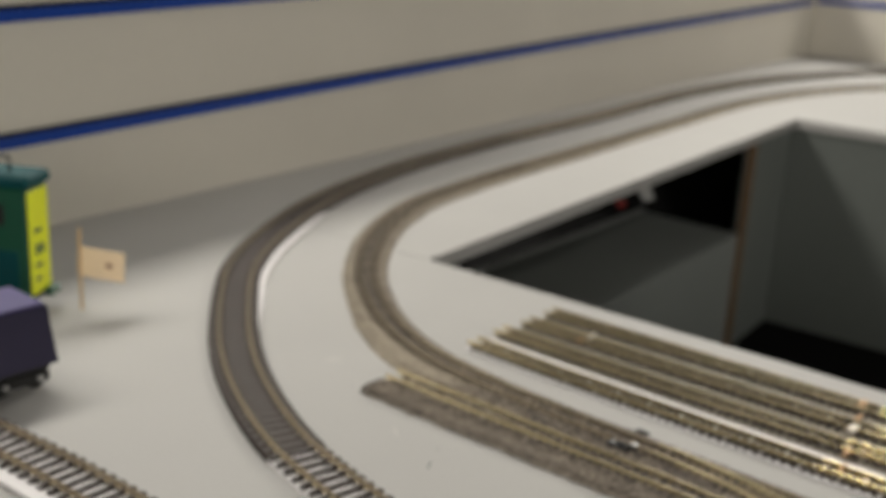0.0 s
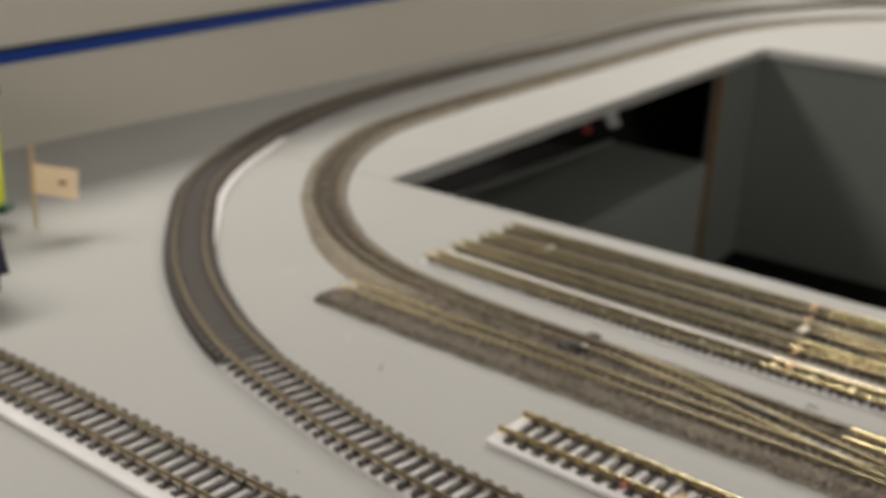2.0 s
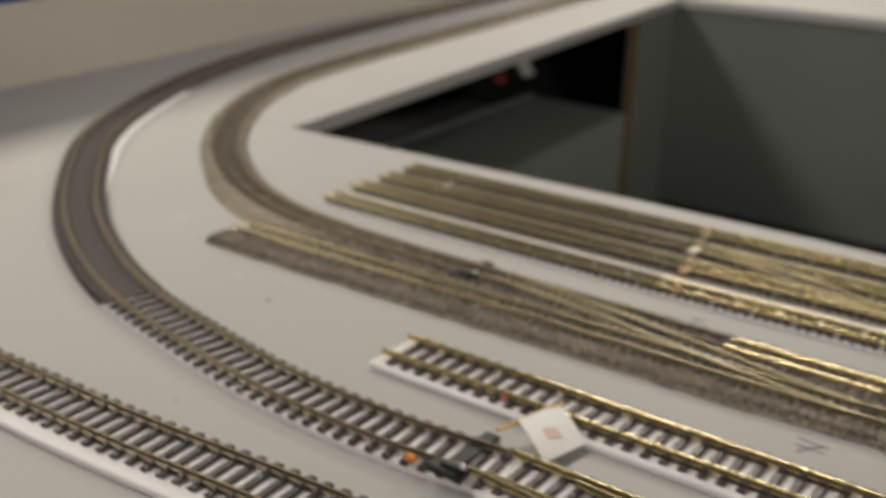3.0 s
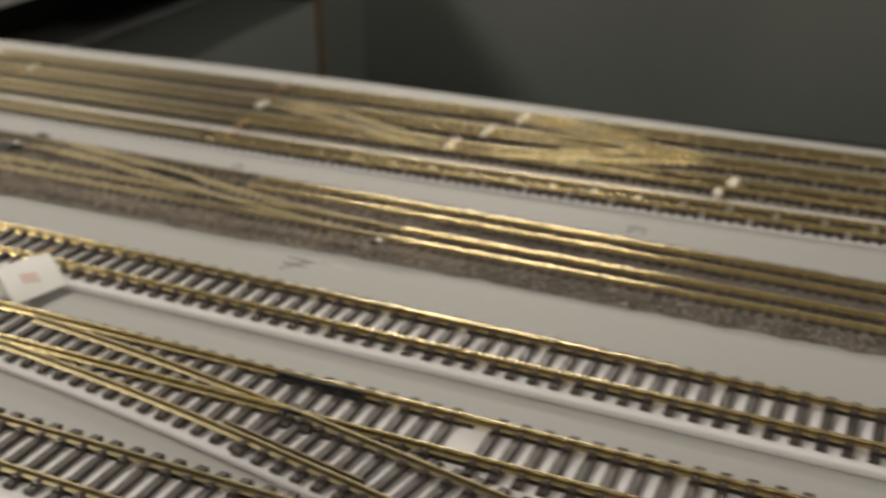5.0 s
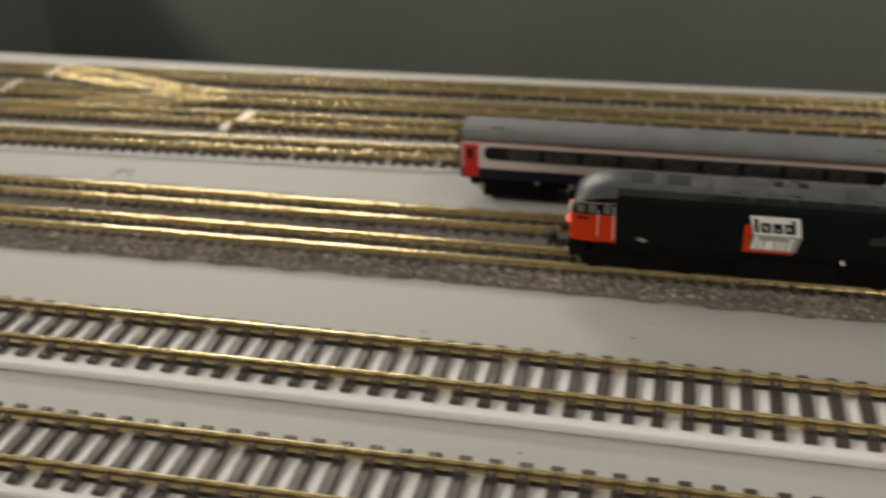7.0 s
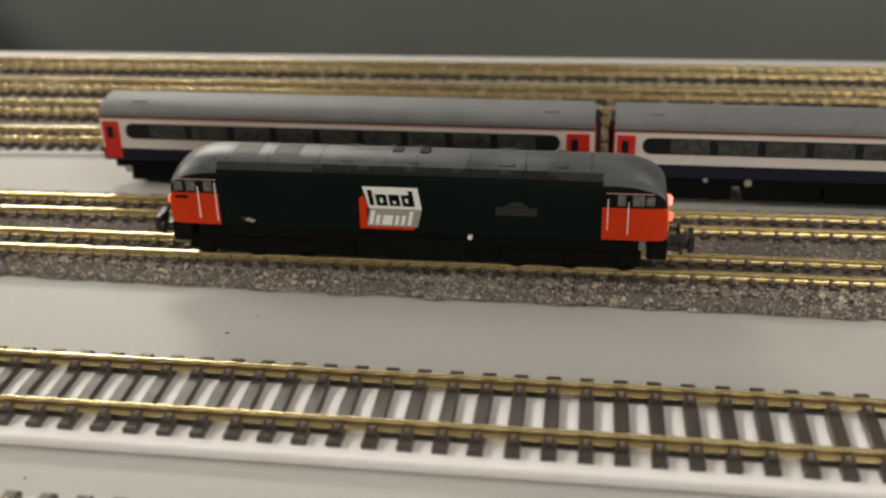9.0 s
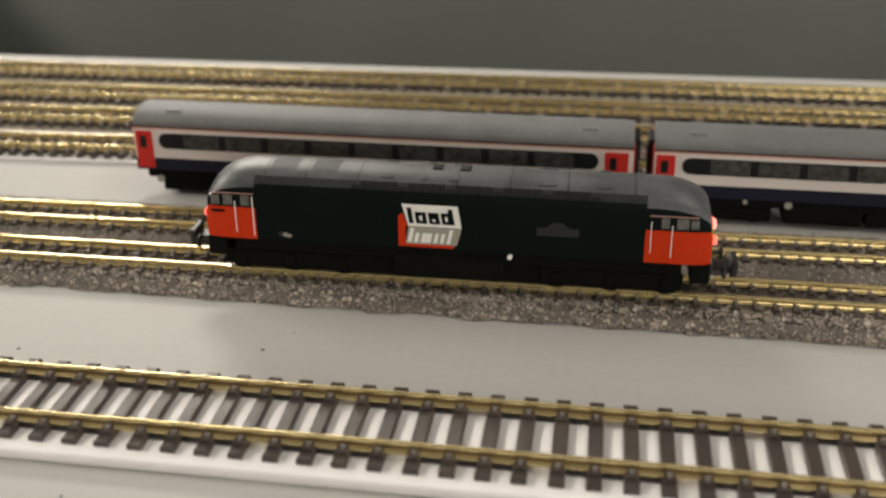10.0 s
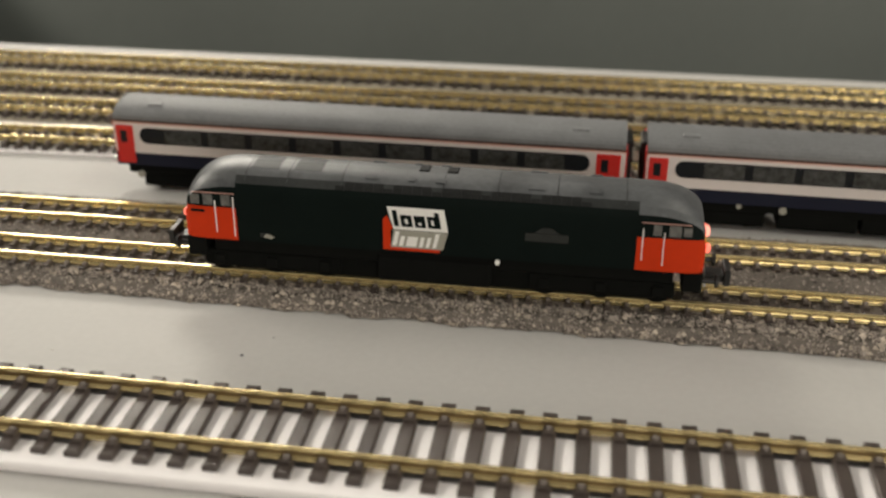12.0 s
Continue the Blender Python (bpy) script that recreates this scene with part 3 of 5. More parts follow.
THIRD = [(-0.9552, -0.1484), (-0.8041, -0.1364), (-0.7033, -0.1268), (-0.6227, -0.1233), (-0.5421, -0.1207), (-0.4614, -0.1147), (-0.3808, -0.1107), (-0.2498, -0.1096), (-0.0482, -0.1091)]
tline, tfine = smooth_line(THIRD, OO["pitch"]), smooth_line(THIRD, 0.012)
underlay(track_three, tfine, shift=-0.0036)
# Grey strip between the rails, duller than the white foam.
bm = bmesh.new()
sweep(bm, tfine, [(-0.0078, Z_OO), (-0.0074, Z_OO + 0.0006), (0.0074, Z_OO + 0.0006), (0.0078, Z_OO)])
part("grey_infill", bm, mat("grey_strip_infill", (0.40, 0.39, 0.375), 0.8, vary=0.25, coarse=60, bump=0.2), track_three, "grey strip between the rails")
rails(track_three, [q for q in tfine if q[0] < -0.40], OO, Z_OO + 0.0022, M_RAIL_DULL)
rails(track_three, [q for q in tfine if q[0] > -0.402], OO, Z_OO + 0.0022, M_RAIL_OLIVE)
web(track_three, tline, OO, Z_OO)
lay_sleepers(track_three, tline, OO, OO_SLEEPER, Z_OO, 300)

# ---- small-gauge sidings straight on the board ----
SIDING_LINES = {
    "front": [(-0.665, 0.1325), (-0.55, 0.1325), (-0.33, 0.1360), (-0.19, 0.1430), (0.0, 0.1505), (0.36, 0.1600)],
    "third": [(-0.666, 0.1592), (-0.50, 0.1620), (-0.19, 0.1710), (0.36, 0.1830)],
    "second": [(-0.664, 0.1845), (-0.50, 0.1882), (-0.19, 0.1975), (0.36, 0.2080)],
    "back": [(-0.664, 0.2100), (-0.50, 0.2145), (-0.33, 0.2215), (-0.19, 0.2270), (0.13, 0.2325), (0.36, 0.2360)],
}


def y_of(points):
    """The smooth way through the points, as y of x."""
    curve = np.polyfit([p[0] for p in points], [p[1] for p in points], 3)
    return lambda x: float(np.polyval(curve, x))


def along(f, x0, x1, step):
    rows = []
    for i in range(int((x1 - x0) / step) + 1):
        x = x0 + i * step
        d = (f(x + 0.01) - f(x - 0.01)) / 0.02
        h = math.hypot(1, d)
        rows.append((x, f(x), 1 / h, d / h))
    return rows


SIDING_BED = 0.0010
SIDE = {k: y_of(v) for k, v in SIDING_LINES.items()}
for which, points in SIDING_LINES.items():
    x0 = points[0][0]
    s = thing("railway_track", "small-gauge brass-railed siding laid straight on the grey board", "track", "small gauge sidings")
    n0 = math.ceil((x0 + 0.0298) / NN["pitch"]) * NN["pitch"] - 0.0298 + NN["pitch"] / 2
    line = along(SIDE[which], n0, 0.352, NN["pitch"])
    if which == "front":
        underlay(s, along(SIDE[which], x0 + 0.002, 0.352, 0.02), half=0.0130, top=SIDING_BED, shift=0.0028)
    else:
        # Added strip below the sleepers; its colour stands for shade in the bays.
        underlay(s, along(SIDE[which], x0 + 0.002, 0.352, 0.02), half=0.0100, top=SIDING_BED, material=M_BAY, label="thin grey-brown strip added to darken the bays between sleepers")
    # Left lengths are dulled in colour so the key lamp's glare stays off.
    rails(s, along(SIDE[which], x0, -0.4518, (-0.452 - x0) / 21), NN, SIDING_BED + NN["thick"], M_RAIL_OLIVE)
    rails(s, along(SIDE[which], -0.4515, 0.355, 0.01), NN, SIDING_BED + NN["thick"], M_RAIL)
    k0 = round((n0 + NN["pitch"] / 2 + 0.0298) / NN["pitch"])
    web(s, line, NN, SIDING_BED, phase=(k0 + 1) % 4)
    lay_sleepers(s, line, NN, SIDING_SLEEPER, SIDING_BED, 300)

# ---- ballast bed with two small-gauge tracks, and the inner curve ----
Z_N = 0.0026
Y_FRONT, Y_BACK = 0.0612, 0.0850


def front_line(x):
    return Y_FRONT + 0.006 * (x + 0.12)


def back_line(x):
    return Y_BACK + 0.02 * (x + 0.12) if x > -0.12 else Y_BACK


INNER = [(-0.40, 0.0850), (-0.48, 0.0846), (-0.55, 0.0845), (-0.61, 0.0868), (-0.665, 0.0945), (-0.712, 0.1125), (-0.757, 0.1420), (-0.80, 0.1800), (-0.850, 0.2440), (-0.885, 0.3120),
         (-0.905, 0.38), (-0.922, 0.51), (-0.933, 0.63), (-0.946, 0.77), (-0.961, 0.93), (-0.978, 1.12), (-0.973, 1.28), (-0.94, 1.46), (-0.86, 1.62), (-0.70, 1.74), (0.3, 1.86)]


EDGE_X = (-0.664, -0.60, -0.55, -0.50, -0.45, -0.42, -0.38, -0.35, -0.30, -0.20, -0.10, 0.0, 0.36)
EDGE_Y = (0.0352, 0.0355, 0.0370, 0.0380, 0.0395, 0.0405, 0.0408, 0.0435, 0.0452, 0.0468, 0.0490, 0.0478, 0.0470)


def bed_edge(x):
    return float(np.interp(x, EDGE_X, EDGE_Y)) + 0.0016 * noise.noise((x * 90, 0, 0)) + 0.0012 * noise.noise((x * 300, 3, 0))


bed = thing("ballast_bed", "grey stone ballast bed along the small-gauge tracks", "ballast", kind="stuff")
bm = bmesh.new()
cols = []
nx = 520
for i in range(nx + 1):
    x = -0.664 + i * (1.02 / nx)
    y0 = bed_edge(x)
    y1 = (back_line(x) + 0.0135) if x > -0.60 else 0.052 + (x + 0.664) * 0.72
    ys = [y0, y0 + 0.0006, y0 + 0.002] + [y0 + 0.002 + (y1 - y0 - 0.004) * j / 9 for j in range(1, 10)] + [y1 - 0.0006, y1]
    zs = [-0.0002, 0.0013, 0.0026] + [0.0035] * 9 + [0.0012, -0.0002]
    cols.append([bm.verts.new((x, yy, zz + (0.0005 * noise.noise((x * 500, yy * 500, 1)) if zz > 0 else 0))) for yy, zz in zip(ys, zs)])
for a, b in zip(cols, cols[1:]):
    for i in range(len(a) - 1):
        bm.faces.new((a[i], b[i], b[i + 1], a[i + 1]))
bm.faces.new(cols[0])
bm.faces.new(cols[-1])
tagged(part("bed", bm, M_BALLAST, bed), kind="stuff")
inner_fine = smooth_line(INNER, 0.006)


def flare(x, y):
    """How much wider the ballast lies outside the curve, most where it meets the straight bed."""
    return 1.10 + (0.55 * ease((x + 0.78) / 0.13) if y < 0.16 else 0.0)


bm = bmesh.new()
rings = []
for x, y, tx, ty in inner_fine:
    if x > -0.585 and y < 0.3:
        continue
    row = []
    for u, z in ((-0.0150, -0.0002), (-0.0138, 0.0018), (-0.0110, 0.0034), (0, 0.0036), (0.0110, 0.0034), (0.0138, 0.0018), (0.0150, -0.0002)):
        uu = u * (flare(x, y) if u > 0 else 1.0) + 0.0012 * noise.noise((x * 120, y * 120, u * 300))
        row.append(bm.verts.new((x - ty * uu, y + tx * uu, z)))
    rings.append(row)
for a, b in zip(rings, rings[1:]):
    for i in range(6):
        bm.faces.new((a[i], a[i + 1], b[i + 1], b[i]))
tagged(part("bed", bm, mat("tan_ballast_bed", (0.38, 0.33, 0.255), 0.9, vary=0.4, fine=1400, coarse=60, bump=0.8, bump_scale=1300), bed), kind="stuff")


def stones(count, place, lo=0.00030, hi=0.00068, material=None):
    """Small broken stones: squashed eight-sided lumps at the places that place() gives."""
    vs, fs = [], []
    for _ in range(count):
        x, y, z = place()
        r = random.uniform(lo, hi) * random.choice((1, 1, 1, 1.35))
        a = random.uniform(0, 6.28)
        ca, sa = math.cos(a), math.sin(a)
        b = len(vs)
        sx, sy, sz = r * random.uniform(0.7, 1.3), r * random.uniform(0.7, 1.2), r * random.uniform(0.5, 0.95)
        for px, py, pz in ((1, 0, 0.1), (-1, 0, -0.1), (0, 1, 0.1), (0, -1, 0), (0.25, 0.1, 1), (-0.2, 0.1, -1)):
            qx, qy = px * sx, py * sy
            vs.append((x + qx * ca - qy * sa, y + qx * sa + qy * ca, z + pz * sz))
        fs += [(b, b + 2, b + 4), (b + 2, b + 1, b + 4), (b + 1, b + 3, b + 4), (b + 3, b, b + 4), (b + 2, b, b + 5), (b + 1, b + 2, b + 5), (b + 3, b + 1, b + 5), (b, b + 3, b + 5)]
    me = bpy.data.meshes.new("stones")
    me.from_pydata(vs, [], fs)
    me.materials.append(material or M_STONE)
    ob = new("stones", me)
    ob.parent = bed
    tagged(ob, "loose grey and brown ballast stones", kind="stuff")


def near_slope():
    x = random.uniform(-0.66, 0.34)
    u = random.random() ** 1.2
    y = bed_edge(x) - 0.0004 + u * 0.0100
    return x, y, 0.0004 + 0.0031 * min(1, u * 2.6)


def bed_top():
    x = random.uniform(-0.60, 0.34)
    y = random.uniform(bed_edge(x) + 0.004, back_line(x) + 0.0125)
    return x, y, 0.0036


def curve_top():
    x, y, tx, ty = random.choice(inner_fine[:170])
    if x > -0.59:
        return near_slope()
    u = random.uniform(-0.0148, 0.0148)
    v = u * (flare(x, y) if u > 0 else 1.0)
    return x - ty * v, y + tx * v, 0.0037 * min(1.0, (0.0158 - abs(u)) / 0.004)


stones(46000, near_slope, 0.00020, 0.00044)
stones(34000, bed_top, 0.00020, 0.00044)
stones(9000, curve_top)
stones(14000, curve_top, 0.0003, 0.0009, M_STONE_TAN)


def left_bed():
    """Rubble between the tracks where the curve leaves the front track."""
    x = random.uniform(-0.66, -0.30)
    y = random.uniform(bed_edge(x) + 0.001, (0.0955 if x > -0.60 else 0.051 + (x + 0.664) * 0.72))
    return x, y, 0.0037 + random.uniform(0, 0.0007)


stones(9000, left_bed, 0.0003, 0.0009, M_STONE_TAN)


def left_slope():
    x, y, z = near_slope()
    return -0.66 + (x + 0.66) * 0.38, y - bed_edge(x) + bed_edge(-0.66 + (x + 0.66) * 0.38), z


stones(5000, left_slope, 0.0003, 0.0007, M_STONE_TAN)

track_front = thing("railway_track", "small-gauge ballasted front track with a bare end", "track", "small gauge main tracks")
fl = straight(-0.655, 0.36, front_line, NN["pitch"])
rails(track_front, straight(-0.662, -0.322, front_line, 0.02), NN, Z_N + NN["thick"], M_RAIL_OLIVE)
rails(track_front, straight(-0.3215, 0.36, front_line, 0.02), NN, Z_N + NN["thick"], M_RAIL)
lay_sleepers(track_front, fl, NN, NN_SLEEPER, Z_N, 300)
track_back = thing("railway_track", "small-gauge ballasted back track", "track", "small gauge main tracks")
blk = straight(-0.39, 0.36, back_line, NN["pitch"])
rails(track_back, straight(-0.395, 0.36, back_line, 0.02), NN, Z_N + NN["thick"], M_RAIL)
lay_sleepers(track_back, blk, NN, NN_SLEEPER, Z_N, 300)
track_inner = thing("railway_track", "small-gauge curved track leading round behind the well", "track", "small gauge main tracks")
il = smooth_line(INNER, NN["pitch"])
rails(track_inner, smooth_line(INNER, 0.008), NN, Z_N + NN["thick"], M_RAIL_DULL)
lay_sleepers(track_inner, il, NN, DUSTY_SLEEPER, Z_N, 170)


cross = thing("track_crossover", "small-gauge crossover between the two ballasted tracks", "turnout")
cr = []
for i in range(50):
    x = -0.515 + i * 0.0042
    y = Y_BACK + (front_line(x) - Y_BACK) * ease((x + 0.515) / 0.20)
    cr.append((x, y))
crl = smooth_line(cr, 0.006)
rails(cross, crl, NN, Z_N + NN["thick"] + 0.0001, M_RAIL_OLIVE)
for i, p in enumerate(smooth_line(cr, NN["pitch"])[8:-8]):
    ob = new("sleeper", DUSTY_SLEEPER)
    ob.parent = cross
    ob.matrix_local = Matrix.Translation((p[0], p[1], Z_N + 0.0001)) @ Matrix.Rotation(math.atan2(p[3], p[2]) * 0.4, 4, "Z")
for x, y in ((-0.438, 0.0795), (-0.395, 0.0668)):
    bm = bmesh.new()
    prism(bm, [(x - 0.014, y + 0.0022), (x + 0.016, y - 0.0008), (x + 0.016, y - 0.003), (x - 0.012, y + 0.0002)], Z_N + 0.001, Z_N + 0.0030)
    part("frog", bm, M_BLACK, cross, "dark plastic crossing nose")

# siding crossover between the third and the back siding
sx = thing("track_crossover", "small-gauge crossover between sidings with brassy blades", "turnout")
# The olive pair is dulled in colour to hold back the key lamp's glint.
for xa, fa, xb, fb, metal in ((-0.452, "second", -0.335, "third", M_RAIL_OLIVE), (-0.33, "back", -0.215, "second", M_RAIL), (-0.325, "third", -0.205, "second", M_RAIL)):
    ya, yb = SIDE[fa](xa), SIDE[fb](xb)
    pts = [(xa + (xb - xa) * i / 20, ya + (yb - ya) * ease(i / 20)) for i in range(21)]
    rails(sx, smooth_line(pts, 0.006), NN, SIDING_BED + NN["thick"] + 0.0001, metal)
    for p in smooth_line(pts, NN["pitch"])[6:-6]:
        ob = new("sleeper", SIDING_SLEEPER)
        ob.parent = sx
        ob.matrix_local = Matrix.Translation((p[0], p[1], SIDING_BED + 0.0001)) @ Matrix.Rotation(math.atan2(p[3], p[2]) * 0.4, 4, "Z")

# ---- joiners, levers and pen marks ----
def joiner(x, y, sx_, sy, material, label):
    ob = thing("rail_joiner", label, "joiner", "rail joiners", place=(x, y, SIDING_BED))
    bm = boxes((-sx_, sx_, -sy, sy, 0.0012, 0.0034), bevel=0.0003)
    part("block", bm, material, ob)
    bm = boxes((-sx_ * 1.5, sx_ * 1.5, -sy * 0.45, sy * 0.45, 0.0008, 0.0026), bevel=0.0002)
    part("sleeve", bm, M_BRASS, ob)


for x, y, a, b, w in ((-0.6205, 0.1810, 0.0012, 0.0036, 0), (-0.6190, 0.1926, 0.0012, 0.0036, 1), (-0.4541, 0.1848, 0.0022, 0.0042, 1), (-0.4570, 0.1990, 0.0010, 0.005, 0), (-0.4616, 0.2185, 0.0012, 0.006, 0),
                      (-0.4462, 0.1550, 0.0010, 0.0045, 0), (-0.4415, 0.1360, 0.0009, 0.005, 0), (-0.3180, 0.2200, 0.0012, 0.0085, 1), (-0.3360, 0.1690, 0.0012, 0.0080, 1), (-0.3270, 0.1945, 0.0012, 0.0085, 1),
                      (-0.2020, 0.1725, 0.0020, 0.0062, 1), (-0.206, 0.1590, 0.0016, 0.0035, 1)):
    joiner(x, y, a, b, M_JOINER if w else M_BRASS, "cream plastic rail joiner between brass rails" if w else "worn brass rail joiner across the siding")


def lever(x, y, z, s, label):
    ob = thing("point_lever", label, "point lever", "point levers", place=(x, y, z))
    part("housing", boxes((-0.006 * s, 0.006 * s, -0.0035 * s, 0.0035 * s, 0, 0.0030 * s), bevel=0.0006), M_BLACK, ob)
    part("arm", boxes((-0.0015 * s, 0.009 * s, -0.0009 * s, 0.0009 * s, 0.0030 * s, 0.0042 * s), bevel=0.0002), M_BLACK, ob)
    part("knob", boxes((0.0065 * s, 0.0090 * s, -0.0012 * s, 0.0012 * s, 0.0042 * s, 0.0058 * s), bevel=0.0004), M_STEEL, ob, "small pale metal knob")


lever(-0.5285, 0.0765, 0.0028, 1.0, "black plastic point lever between ballasted tracks")
lever(-0.532, 0.1035, 0.0, 0.55, "small black point lever on the board")
lever(-0.322, 0.0515, 0.0014, 0.8, "black plastic point lever at the ballast edge")
lever(-0.233, 0.1745, 0.0010, 0.7, "black plastic point lever between sidings")
lever(-0.4325, -0.0722, Z_OO + 0.0022, 1.0, "black plastic point lever beside the foam underlay")
clip = thing("wire_clip", "small orange plastic clip beside the track", "clip", place=(-0.4459, -0.0736, Z_OO + 0.0022))
part("body", boxes((-0.0022, 0.0022, -0.0014, 0.0014, 0, 0.0026), bevel=0.0006), mat("orange_clip_plastic", (0.75, 0.27, 0.03), 0.45), clip)


clip = thing("wire_clip", "tiny red plastic clip on the sleeper ends", "clip", place=(-0.4440, -0.0172, Z_OO + 0.0022))
part("body", boxes((-0.0012, 0.0012, -0.0010, 0.0010, 0, 0.0018), bevel=0.0004), mat("red_clip_plastic", (0.45, 0.06, 0.05), 0.45), clip)


def pen_mark(x, y, strokes, s=1.0):
    bm = bmesh.new()
    for ax, ay, bx, by in strokes:
        d = Vector((bx - ax, by - ay)).normalized() * 0.00030
        n = Vector((-d.y, d.x))
        a, b = Vector((x + ax * s, y + ay * s)), Vector((x + bx * s, y + by * s))
        prism(bm, [tuple(a + n), tuple(a - n), tuple(b - n), tuple(b + n)], 0.0, 0.00012 + random.random() * 0.00003)
    tagged(obj("pen_mark", bm, M_PEN), "short dark pen strokes on the grey board", "pen mark", "pen marks")


pen_mark(-0.3400, 0.0300, ((-0.0065, 0.004, 0.005, 0.003), (0.003, 0.004, -0.004, -0.006), (-0.006, -0.001, 0.005, -0.0015)))
pen_mark(-0.2290, 0.1130, ((-0.006, 0.0025, 0.004, 0.003), (-0.001, 0.004, -0.005, -0.005), (0.002, 0.001, 0.005, -0.004)), 0.8)
pen_mark(-0.4190, 0.1085, ((-0.004, 0.002, 0.004, 0.001), (0.001, 0.004, -0.002, -0.004)), 0.8)
pen_mark(-0.5850, 0.0010, ((-0.002, 0.003, 0.001, -0.003),))
for i in range(46):
    x, y = random.uniform(-0.72, 0.15), random.uniform(-0.10, 0.045)
    if -0.085 < y < -0.036 or -0.028 < y < 0.012:
        continue
    r = random.uniform(0.0002, 0.0006)
    bm = bmesh.new()
    prism(bm, [(x + r * random.uniform(0.6, 1.4) * math.cos(a), y + r * random.uniform(0.5, 1.0) * math.sin(a)) for a in (0, 1.0, 2.1, 3.1, 4.2, 5.3)], 0, 0.00012)
    tagged(obj("grit_speck", bm, random.choice((M_PEN, M_DUST, M_PEN))), "tiny speck of grit on the board", "speck", "specks")

for x, y, l, w, turn_by in ((-0.3300, 0.0385, 0.0085, 0.0007, 0.10), (-0.3240, 0.0350, 0.0060, 0.0005, -0.15), (-0.3360, 0.0355, 0.0040, 0.0006, 0.30), (-0.7050, 0.0560, 0.0050, 0.0008, 0.8), (-0.6200, 0.0150, 0.0045, 0.0005, -0.5)):
    c, q = math.cos(turn_by), math.sin(turn_by)
    bm = bmesh.new()
    prism(bm, [(x + c * u * l - q * v * w, y + q * u * l + c * v * w) for u, v in ((-1, 0), (-0.5, -0.8), (0.3, -1), (1, -0.1), (0.4, 0.7), (-0.4, 1))], 0, 0.00008)
    tagged(obj("paint_scuff", bm, M_DUST), "thin pale scuff on the grey board", "scuff", "scuffs")

# ---- paper flags ----
flag = thing("paper_flag", "cream paper flag on a toothpick standing on the board", "flag", place=(-0.8665, -0.0036, 0))
bm = bmesh.new()
rod(bm, (0, 0, 0), (0.0005, 0, 0.0520), 0.0010)
part("stick", bm, M_STICK, flag)


def paper(bm, origin, along, up, w, h, curl, thick=0.00025, n=8):
    side = along.cross(up).normalized()
    grid = {}
    for s in (0, 1):
        for i in range(n + 1):
            for j in range(2):
                u = i / n
                p = origin + along * (w * u) + up * (h * j) + side * (curl * math.sin(u * 3.0) + s * thick)
                grid[s, i, j] = bm.verts.new(p)
    for i in range(n):
        bm.faces.new((grid[0, i, 0], grid[0, i + 1, 0], grid[0, i + 1, 1], grid[0, i, 1]))
        bm.faces.new((grid[1, i, 0], grid[1, i, 1], grid[1, i + 1, 1], grid[1, i + 1, 0]))
        for j in (0, 1):
            bm.faces.new((grid[0, i, j], grid[1, i, j], grid[1, i + 1, j], grid[0, i + 1, j]))
    for i in (0, n):
        bm.faces.new((grid[0, i, 0], grid[0, i, 1], grid[1, i, 1], grid[1, i, 0]))
    return grid


bm = bmesh.new()
paper(bm, Vector((-0.001, -0.0012, 0.0225)), Vector((0.74, 0.67, -0.14)).normalized(), Vector((0.03, 0.03, 1)).normalized(), 0.0285, 0.0190, 0.0012)
part("paper", bm, M_PAPER, flag)
bm = bmesh.new()
c = Vector((0.0140, 0.0120, 0.0295))
box(bm, -0.0022, 0.0022, -0.0004, 0.0004, -0.0016, 0.0016, bevel=0.0003, m=Matrix.Translation(c + Vector((0.0008, -0.0014, 0))) @ Matrix.Rotation(math.radians(42), 4, "Z"))
part("emblem", bm, M_BROWN, flag, "small brown printed mark")

note = thing("paper_flag", "white paper flag lying tilted with its toothpick between tracks", "flag", place=(-0.4189, -0.0260, 0))
NOTE_AT = Vector((-0.4189, -0.0260, 0))
bm = bmesh.new()
rod(bm, Vector((-0.4315, -0.0412, 0.0068)) - NOTE_AT, Vector((-0.4219, -0.0111, 0.0078)) - NOTE_AT, 0.0010)
part("stick", bm, M_STICK, note)
N0, NA, NU = Vector((-0.4277, -0.0340, 0.0088)) - NOTE_AT, Vector((0.0178, -0.0106, -0.0058)), Vector((0.0046, 0.0217, -0.0008))
bm = bmesh.new()
paper(bm, N0, NA.normalized(), NU.normalized(), NA.length, NU.length, 0.0009)
part("paper", bm, M_PAPER_W, note)
NX, NY = NA.normalized(), NU.normalized()
NZ = NX.cross(NY).normalized()
NW = NZ.cross(NX)
NM = Matrix(((NX.x, NW.x, NZ.x), (NX.y, NW.y, NZ.y), (NX.z, NW.z, NZ.z))).to_4x4()
bm = bmesh.new()
box(bm, -0.0024, 0.0024, -0.0030, 0.0030, 0.0, 0.0002, m=Matrix.Translation(N0 + NA * 0.55 + NU * 0.45 + NZ * 0.00118) @ NM)
part("emblem", bm, M_PINK, note, "faint pink printed mark")

# ---- diesel locomotive ----
LX0, LX1, LY, LZB = -0.0506, 0.0743, 0.0612, 0.0165
HW, ZC, ZT = 0.0092, 0.0297, 0.0345


